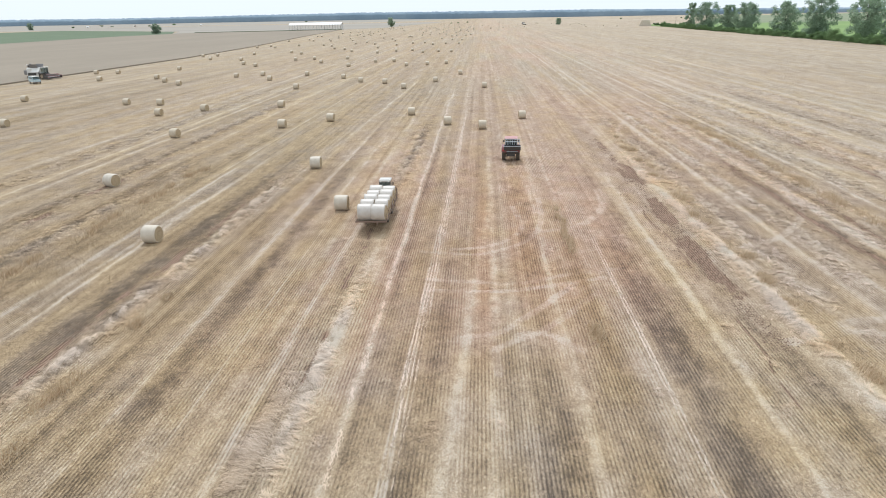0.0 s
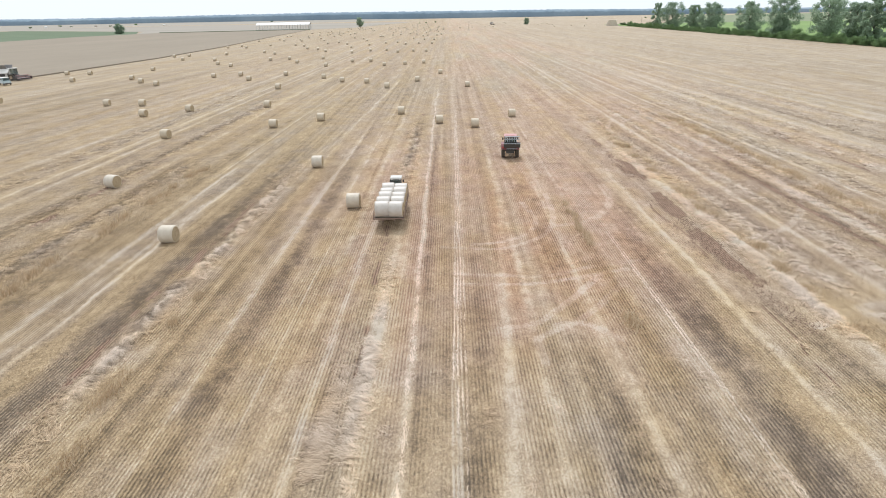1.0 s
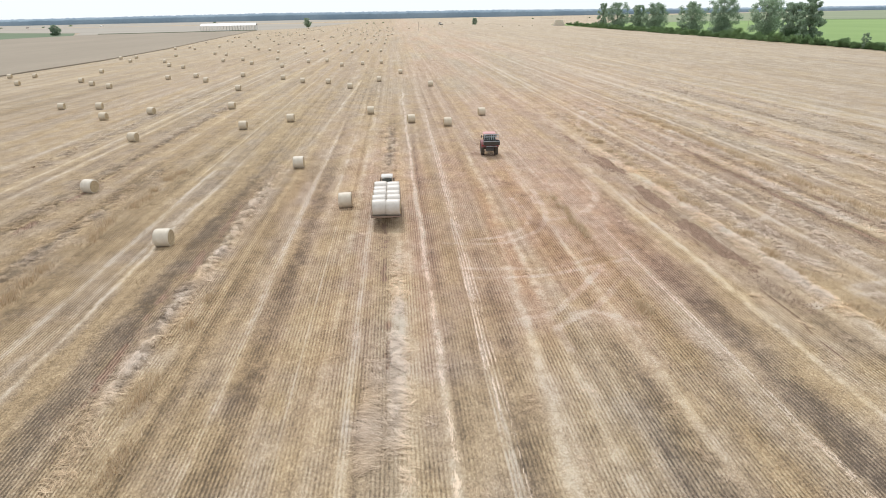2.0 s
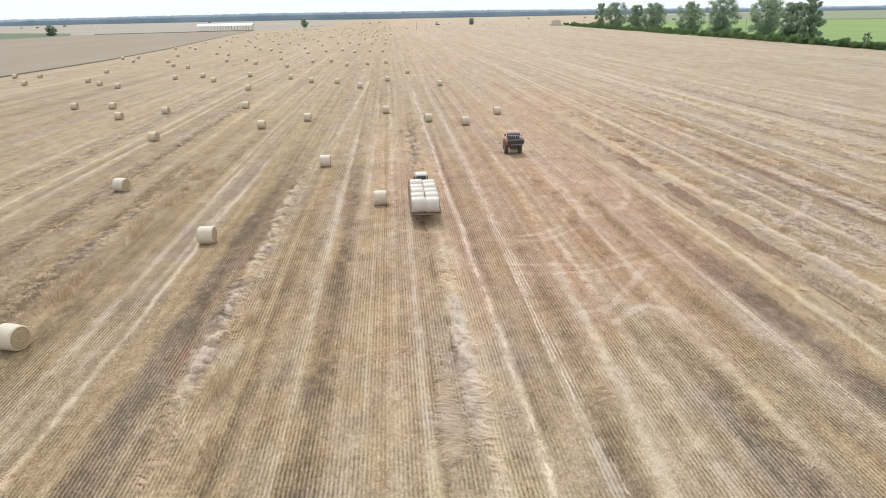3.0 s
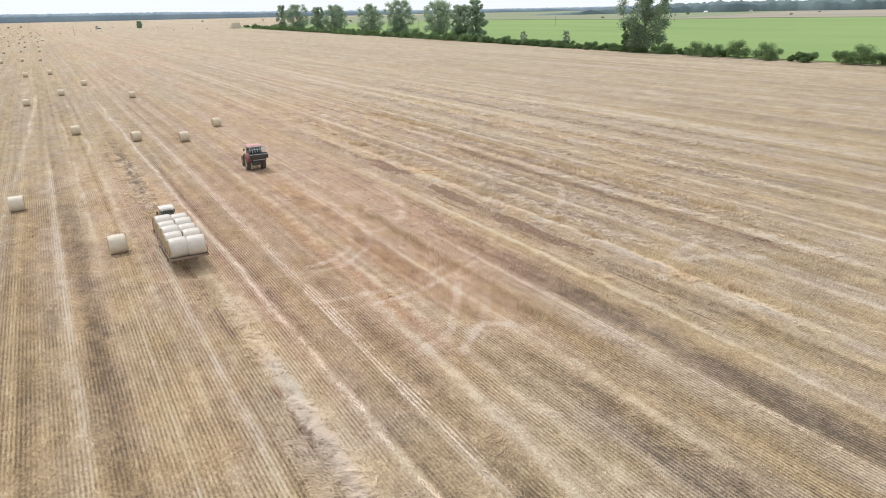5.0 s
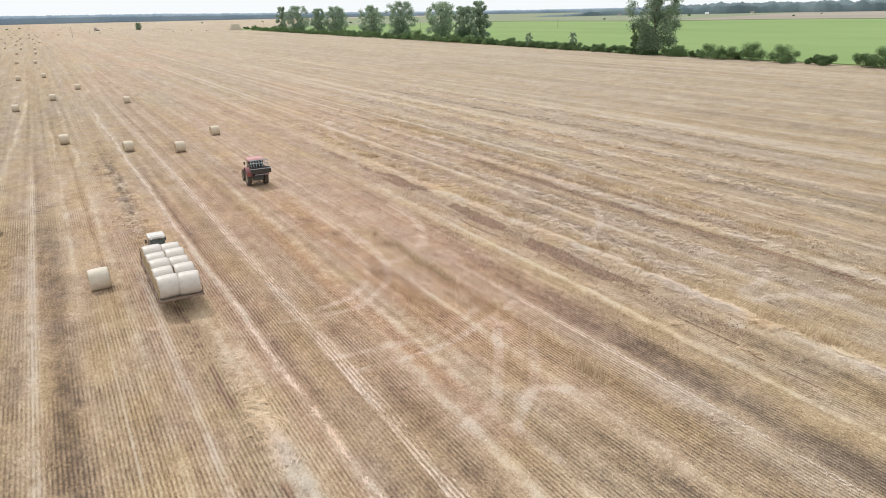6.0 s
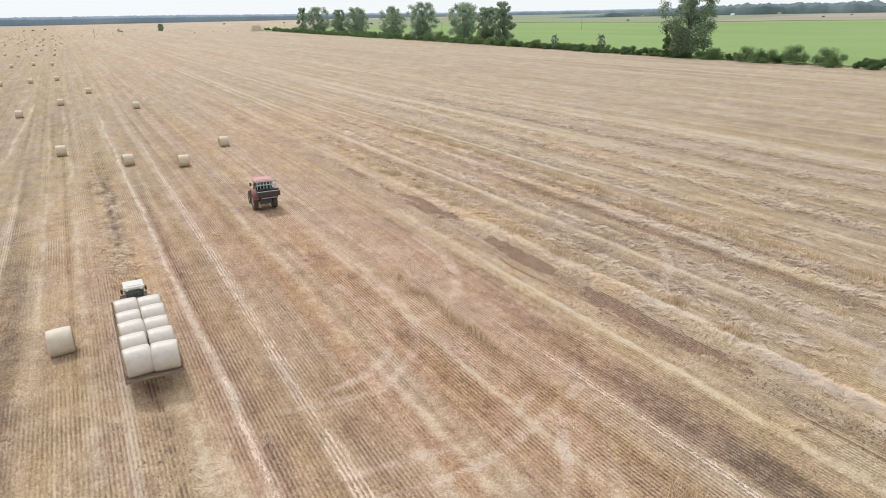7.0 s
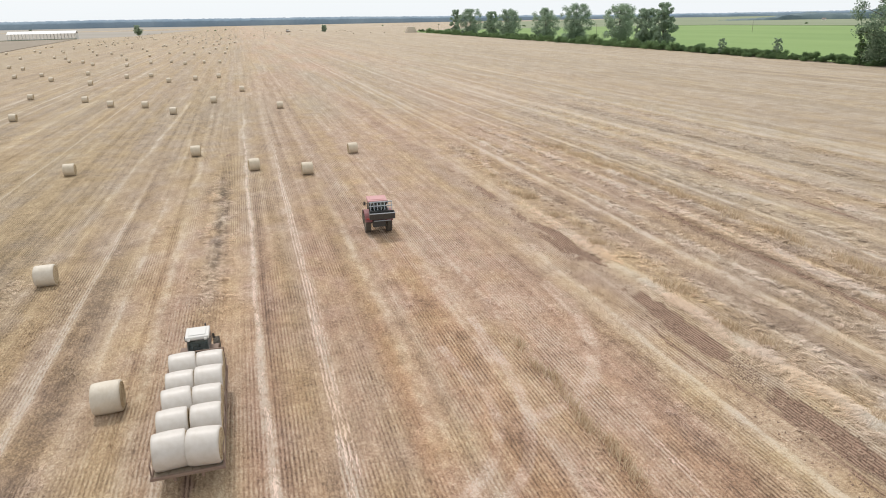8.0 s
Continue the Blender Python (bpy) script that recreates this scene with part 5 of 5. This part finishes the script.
def trailer():
    ob = thing("bale_trailer", "rusty flatbed farm trailer loaded with ten bales", "trailer")
    for i in range(9):
        x = -1.0 + 0.25 * i
        part("deck_board", box(bmesh.new(), (x, (TY1 - TY0) / 2, DECK_Z - 0.03), (0.242, TY1 - TY0, 0.05), 0.006), DECK, ob)
    for x in (-1.15, 1.15):
        part("side_rail", box(bmesh.new(), (x, (TY1 - TY0) / 2, DECK_Z - 0.02), (0.07, TY1 - TY0 + 0.1, 0.15), 0.012), RUST, ob)
    for y, z in ((-0.03, DECK_Z - 0.02), (TY1 - TY0 + 0.03, DECK_Z - 0.02)):
        part("end_beam", box(bmesh.new(), (0, y, z), (2.40, 0.10, 0.11), 0.012), RUST, ob)
    for x in (-0.45, 0.45):
        part("chassis_beam", box(bmesh.new(), (x, (TY1 - TY0) / 2, DECK_Z - 0.17), (0.10, TY1 - TY0, 0.22), 0.01), RUST, ob)
    for y in (3.0, 5.4):
        part("axle", rod(bmesh.new(), (-0.95, y, 0.42), (0.95, y, 0.42), 0.06), BLACK, ob)
        for x in (-0.82, 0.82):
            wheel(ob, (x, y, 0.42), 0.42, 0.26, 14)
        part("spring_bracket", box(bmesh.new(), (0, y, 0.62), (1.0, 0.24, 0.34), 0.02), BLACK, ob)
    for x in (-1.1, -0.37, 0.37, 1.1):
        part("headboard_post", rod(bmesh.new(), (x, TY1 - TY0 + 0.03, DECK_Z), (x, TY1 - TY0 + 0.03, DECK_Z + 0.95), 0.03, None, 8), RUST, ob)
    for x in (-1.17, 1.17):
        for i in range(5):
            y = 0.1 + 1.62 * i
            part("stake", rod(bmesh.new(), (x, y, DECK_Z - 0.05), (x, y, DECK_Z + 0.46), 0.024, None, 6), RUST, ob)
        part("stake_rail", rod(bmesh.new(), (x, 0.05, DECK_Z + 0.45), (x, TY1 - TY0, DECK_Z + 0.45), 0.022, None, 6), RUST, ob)
    for z in (0.45, 0.93):
        part("headboard_rail", rod(bmesh.new(), (-1.12, TY1 - TY0 + 0.03, DECK_Z + z), (1.12, TY1 - TY0 + 0.03, DECK_Z + z), 0.03, None, 8), RUST, ob)
    bm = rod(bmesh.new(), (-0.4, 6.2, 0.62), (0, 7.5, 0.55), 0.05, None, 8)
    rod(bm, (0.4, 6.2, 0.62), (0, 7.5, 0.55), 0.05, None, 8)
    part("drawbar", bm, RUST, ob)
    ob.matrix_basis = pose(TX, TY0, 0)


trailer()
loaded = bale_model("loaded_bale", "creamy white wrapped round bale on the trailer", FILM, 331, "bales on the trailer")
r = random.Random(3)
for row in range(5):
    for side in (-1, 1):
        back = 0.50 + (0.10 + 1.43 * row if row else 0.0)
        m = pose(TX + side * 0.55 + 0.03 + r.uniform(-0.03, 0.03), TY0 + back + r.uniform(-0.04, 0.04) + (0.10 if side < 0 and row == 0 else 0.0), DECK_Z - 0.005, 0, 0, r.uniform(-4, 4) + (5 if side < 0 else -3))
        ob = loaded
        if row == 0 and side == -1:
            loaded.matrix_basis = m
        else:
            ob = copy_thing(loaded, m)
        k = r.uniform(0.93, 1.0) if row else 0.95
        ob.scale = (0.94 if row else 0.97, k, k)

# ---- combine harvester and van at the crop's edge ----


def combine(place, turn):
    """Heads for +x with its header lowered."""
    ob = thing("combine_harvester", "white and grey combine harvester standing at the crop's edge", "harvester")
    bm = solid(bmesh.new(), [(-1.4, 1.1), (-1.4, 3.0), (-1.0, 3.35), (1.0, 3.35), (1.4, 3.0), (1.4, 1.1)], -3.6, 1.4, 0.08)
    part("body", bm, WHITE, ob)
    bm = solid(bmesh.new(), [(-1.2, 1.3), (-1.2, 2.6), (1.2, 2.6), (1.2, 1.3)], -5.0, -3.6, 0.1)
    part("straw_hood", bm, GREY, ob)
    bm = solid(bmesh.new(), [(-1.7, 4.3), (-1.2, 3.3), (1.2, 3.3), (1.7, 4.3), (1.62, 4.3), (1.15, 3.4), (-1.15, 3.4), (-1.62, 4.3)], -2.2, 0.8)
    part("grain_tank", bm, GREY, ob)
    bm = box(bmesh.new(), (2.2, 0, 2.55), (1.4, 1.7, 1.5), 0.06)
    part("cab_glazing", bm, GLASS, ob)
    part("cab_roof", box(bmesh.new(), (2.2, 0, 3.4), (1.7, 1.9, 0.18), 0.05), WHITE, ob)
    part("cab_floor", box(bmesh.new(), (2.1, 0, 1.65), (1.7, 1.8, 0.25), 0.04), BLACK, ob)
    part("unloading_pipe", rod(bmesh.new(), (-0.6, 1.5, 3.5), (-6.2, 1.9, 3.9), 0.19, 0.17, 12), WHITE, ob)
    bm = solid(bmesh.new(), [(-0.6, 0.7), (-0.6, 1.5), (0.6, 1.5), (0.6, 0.7)], 2.2, 4.3, 0.04)
    part("feeder_house", bm, GREY, ob)
    part("side_opening", box(bmesh.new(), (-1.7, -1.43, 1.5), (3.2, 0.06, 0.75), 0.02), BLACK, ob)
    part("side_flap", box(bmesh.new(), (0.3, -2.0, 2.55), (3.0, 1.5, 0.06), 0.02, Matrix.Rotation(radians(38), 4, "X")), WHITE, ob, "white side flap propped open")
    part("engine_cover", box(bmesh.new(), (-2.9, 0.1, 3.65), (1.2, 1.7, 0.7), 0.06), BLACK, ob)
    part("air_intake", rod(bmesh.new(), (-2.4, -0.6, 3.4), (-2.4, -0.6, 4.5), 0.28, 0.28, 12), GREY, ob)
    for y in (-0.8, 0.0, 0.8):
        part("tank_rib", box(bmesh.new(), (-0.7, y, 4.0), (2.8, 0.05, 0.08)), BLACK, ob)
    part("hand_rail", rod(bmesh.new(), (1.45, -1.5, 2.0), (1.45, -1.5, 3.1), 0.03, None, 6), BLACK, ob)
    head = new("header")
    head.parent = ob
    bm = bmesh.new()
    box(bm, (4.4, 0, 0.75), (0.12, 6.6, 1.1), 0.02)
    box(bm, (5.0, 0, 0.28), (1.2, 6.6, 0.12), 0.02)
    for y in (-3.3, 3.3):
        box(bm, (5.0, y, 0.6), (1.5, 0.1, 0.8), 0.02)
    part("trough", bm, BLACK, head)
    for i in range(6):
        a = math.pi * i / 3
        part("reel_bar", rod(bmesh.new(), (5.5 + 0.5 * math.cos(a), -3.2, 1.1 + 0.5 * math.sin(a)), (5.5 + 0.5 * math.cos(a), 3.2, 1.1 + 0.5 * math.sin(a)), 0.035, None, 6), RED, head)
    part("auger", rod(bmesh.new(), (4.85, -3.2, 0.6), (4.85, 3.2, 0.6), 0.22, None, 10), GREY, head)
    for side in (-1, 1):
        hub = wheel(ob, (0, 0, 0), 0.9, 0.6, 16)
        hub.matrix_basis = pose(2.0, side * 1.35, 0.9, 0, 0, 90)
        hub = wheel(ob, (0, 0, 0), 0.55, 0.4, 14)
        hub.matrix_basis = pose(-3.3, side * 1.2, 0.55, 0, 0, 90)
    part("ladder", box(bmesh.new(), (1.2, -1.55, 1.2), (0.5, 0.1, 1.6), 0.01), BLACK, ob)
    ob.matrix_basis = pose(*place, 0, 0, turn)
    return ob


harvester = combine((-131.5, 195.5, 0), -8)
harvester.scale = (0.88, 0.88, 1.0)
far_harvester = copy_thing(harvester, pose(69.6, 1142.0, 0, 0, 0, 60))
tagged(far_harvester, "distant combine harvester working far out on the field")


def van(place, turn):
    """A small box van that heads for +x."""
    ob = thing("small_van", "pale blue small van parked beside the combine", "van")
    bm = solid(bmesh.new(), [(-0.88, 0.45), (-0.88, 1.15), (-0.78, 1.95), (0.78, 1.95), (0.88, 1.15), (0.88, 0.45)], -2.3, 1.1, 0.06)
    solid(bm, [(-0.85, 0.45), (-0.85, 1.1), (0.85, 1.1), (0.85, 0.45)], 1.0, 2.25, 0.0)
    part("body", bm, VAN_BLUE, ob)
    bm = bmesh.new()
    box(bm, (0, 0, 1.98), (3.2, 1.5, 0.06), 0.02)
    part("roof", bm, WHITE, ob)
    for y in (-0.85, 0.85):
        part("side_window", box(bmesh.new(), (-0.5, y, 1.5), (2.6, 0.03, 0.45)), GLASS, ob)
    part("windscreen", box(bmesh.new(), (1.28, 0, 1.5), (0.06, 1.5, 0.62), 0.01, Matrix.Rotation(radians(-28), 4, "Y")), GLASS, ob)
    part("rear_window", box(bmesh.new(), (-2.33, 0, 1.5), (0.03, 1.3, 0.5), 0.0), GLASS, ob)
    part("bumper", box(bmesh.new(), (2.28, 0, 0.5), (0.14, 1.7, 0.2), 0.03), BLACK, ob)
    for x in (-1.45, 1.45):
        for y in (-0.8, 0.8):
            hub = wheel(ob, (0, 0, 0), 0.32, 0.2, 12)
            hub.matrix_basis = pose(x, y, 0.32, 0, 0, 90)
    ob.matrix_basis = pose(*place, 0, 0, turn)


van((-123.2, 180.5, 0), -40)

# ---- barn, houses and poles in the distance ----


def barn():
    ob = thing("open_barn", "long open-sided livestock barn with a pale sheet roof", "barn")
    length, depth, eave, ridge = 76.0, 20.0, 7.0, 9.8
    for side in (-1, 1):
        bm = bmesh.new()
        solid(bm, [(side * (depth / 2 + 0.8), eave - 0.1), (0, ridge), (0, ridge + 0.15), (side * (depth / 2 + 0.8), eave + 0.05)], -length / 2, length / 2)
        part("roof_slope", bm, BARN_ROOF, ob)
    for i in range(20):
        x = -length / 2 + 0.5 + i * (length - 1) / 19
        for y in (-depth / 2, depth / 2):
            part("post", box(bmesh.new(), (x, y, eave / 2), (0.45, 0.45, eave), 0.03), BARN_WALL, ob)
    part("low_wall", box(bmesh.new(), (0, -depth / 2 - 0.4, 0.5), (length, 0.2, 1.0)), BARN_WALL, ob)
    part("gable_wall", box(bmesh.new(), (length / 2 - 0.2, 0, eave / 2), (0.25, depth - 0.6, eave)), BARN_WALL, ob)
    ob.matrix_basis = pose(-240, 1000, 0, 0, 0, 3)


barn()


def house_model(kind):
    ob = thing("farm_house", "small far-off house with a tiled roof", "house", "houses of the far villages")
    bm = box(bmesh.new(), (0, 0, 2.0), (11, 8, 4.0))
    part("wall", bm, WHITE, ob)
    bm = solid(bmesh.new(), [(-4.6, 3.8), (0, 7.6), (4.6, 3.8)], -6, 6)
    part("roof", bm, TILE if kind else BARN_ROOF, ob)
    for x in (-3.2, 0, 3.2):
        part("window", box(bmesh.new(), (x, -4.03, 2.1), (1.2, 0.08, 1.4)), BLACK, ob)
    return ob


houses = [house_model(0), house_model(1)]
HOUSE_SCALE = 0.6
HOUSES = [(-1810, 1717), (-1728, 1775), (-1647, 1740), (-1543, 1856), (-1438, 1926), (-1369, 1833), (-1172, 2007), (-1044, 2042), (-882, 2146), (1079, 1102), (1230, 998), (1334, 963), (1462, 742)]
r = random.Random(17)
for i, (x, y) in enumerate(HOUSES):
    m = pose(x, y, 0, 0, 0, r.uniform(-30, 30) + (0 if x < 0 else -50))
    if i < 2:
        houses[i].matrix_basis = m
    else:
        copy_thing(houses[i % 2], m)
for ob in [o for o in scene.objects if o.name.startswith("farm_house")]:
    ob.scale = (HOUSE_SCALE,) * 3


def pole_model():
    ob = thing("power_pole", "grey wooden power pole standing in the field", "pole", "power poles")
    part("mast", rod(bmesh.new(), (0, 0, -0.3), (0, 0, 9.5), 0.16, 0.10, 8), POLE_WOOD, ob)
    part("cross_arm", box(bmesh.new(), (0, 0, 9.0), (1.8, 0.14, 0.14)), POLE_WOOD, ob)
    for x in (-0.8, 0, 0.8):
        part("insulator", rod(bmesh.new(), (x, 0, 9.07 if x else 9.5), (x, 0, 9.3 if x else 9.75), 0.06, 0.04, 6), WHITE, ob)
    return ob


pole = pole_model()
for i, (x, y) in enumerate([(408, 510), (270, 524), (262, 951), (557, 499), (19, 733)]):
    if i:
        copy_thing(pole, pose(x, y, 0, 0, 0, 40))
    else:
        pole.matrix_basis = pose(x, y, 0, 0, 0, 40)

# far bushes and trees that dot the country before the woods
dots = []
r = random.Random(23)
for k in range(8):
    az = radians(r.uniform(-42, -12))
    d = r.uniform(2300, 3200)
    dots.append((d * math.sin(az), d * math.cos(az), r.uniform(0.9, 1.9)))
for k in range(11):
    az = radians(r.uniform(40, 66))
    d = r.uniform(1040, 1650)
    dots.append((d * math.sin(az), d * math.cos(az), r.uniform(0.5, 1.1)))
for k in range(12):
    az = radians(r.uniform(-4, 24))
    d = r.uniform(1100, 2200)
    dots.append((d * math.sin(az), d * math.cos(az), r.uniform(0.5, 1.1)))
for i, (x, y, s) in enumerate(dots):
    ob = copy_thing(BUSHES[i % 5], pose(x, y, 0, 0, 0, r.uniform(0, 360)))
    ob.name = "far_bush"
    tagged(ob, "far-off dark green bush on open farmland", "bush", "far bushes")
    ob.scale = (s * 1.3, s * 1.3, s)

# ---- stalks and straw on the field ----
stubble()
locks("windrow_straw", "tangled pale straw locks left in windrows on the stubble", windrow_places(WINDROWS), 13, 0.10, (0.20, 0.50), (0.003, 0.0065), 2.6, 0.5, 0.12)
locks("flattened_straw", "golden straw combed flat along the wheel track", windrow_places([(-9.15, 0.42, 11, 29, 90)]), 10, 0.08, (0.20, 0.46), (0.0035, 0.007), 2.9, 0.18, 0.06)
locks("ridge_straw", "ragged straw ridges lying along the swaths", windrow_places(WINDROWS_EAST), 11, 0.11, (0.25, 0.65), (0.006, 0.011), 2.4, 0.55, 0.05)
locks("dropped_straw", "small heaps of loose straw dropped on the stubble", litter_places(190), 11, 0.09, (0.14, 0.42), (0.003, 0.006), 1.9, 0.8, 0.05)
k = 90000
sx, sy = rng.uniform(-40, 32, k), 16 + 70 * rng.random(k) ** 1.3
straws("scattered_straw", "single pale straws scattered over the stubble", sx, sy, 0.04, (0.06, 0.22), (0.003, 0.006), rng.normal(1.4, 0.8, k), 0.0)
pressed_rows("pressed_straw", "thin broken rows of bleached straw pressed along wheel tracks", [
    (-3.62, 0.012, 0.2, 26, 100, 26, 0.016), (-3.44, 0.012, 0.2, 22, 110, 34, 0.016), (-3.27, 0.012, 0.2, 24, 90, 24, 0.016), (-3.08, 0.012, 0.2, 16, 66, 18, 0.016),
    (-5.95, -0.003, 0.42, 16, 120, 60, 0.06), (7.95, 0.0, 0.2, 16, 46, 24, 0.018), (8.13, 0.0, 0.2, 16, 46, 24, 0.018)])
standing("standing_straw", "golden clumps of uncut straw standing in rows", CLUMPS)
clods("furrow_clods", "brown broken soil clods along the furrows", [(14.7, 0.75, 30, 66, 95), (14.6, 0.5, 64, 90, 30), (25.6, 0.4, 34, 80, 35), (28.9, 0.4, 40, 85, 18), (-9.3, 0.8, 40, 74, 26), (-21.6, 0.8, 20, 66, 22), (39.1, 0.5, 45, 95, 18), (19.9, 0.5, 36, 90, 18), (13.0, 0.4, 40, 80, 14)])
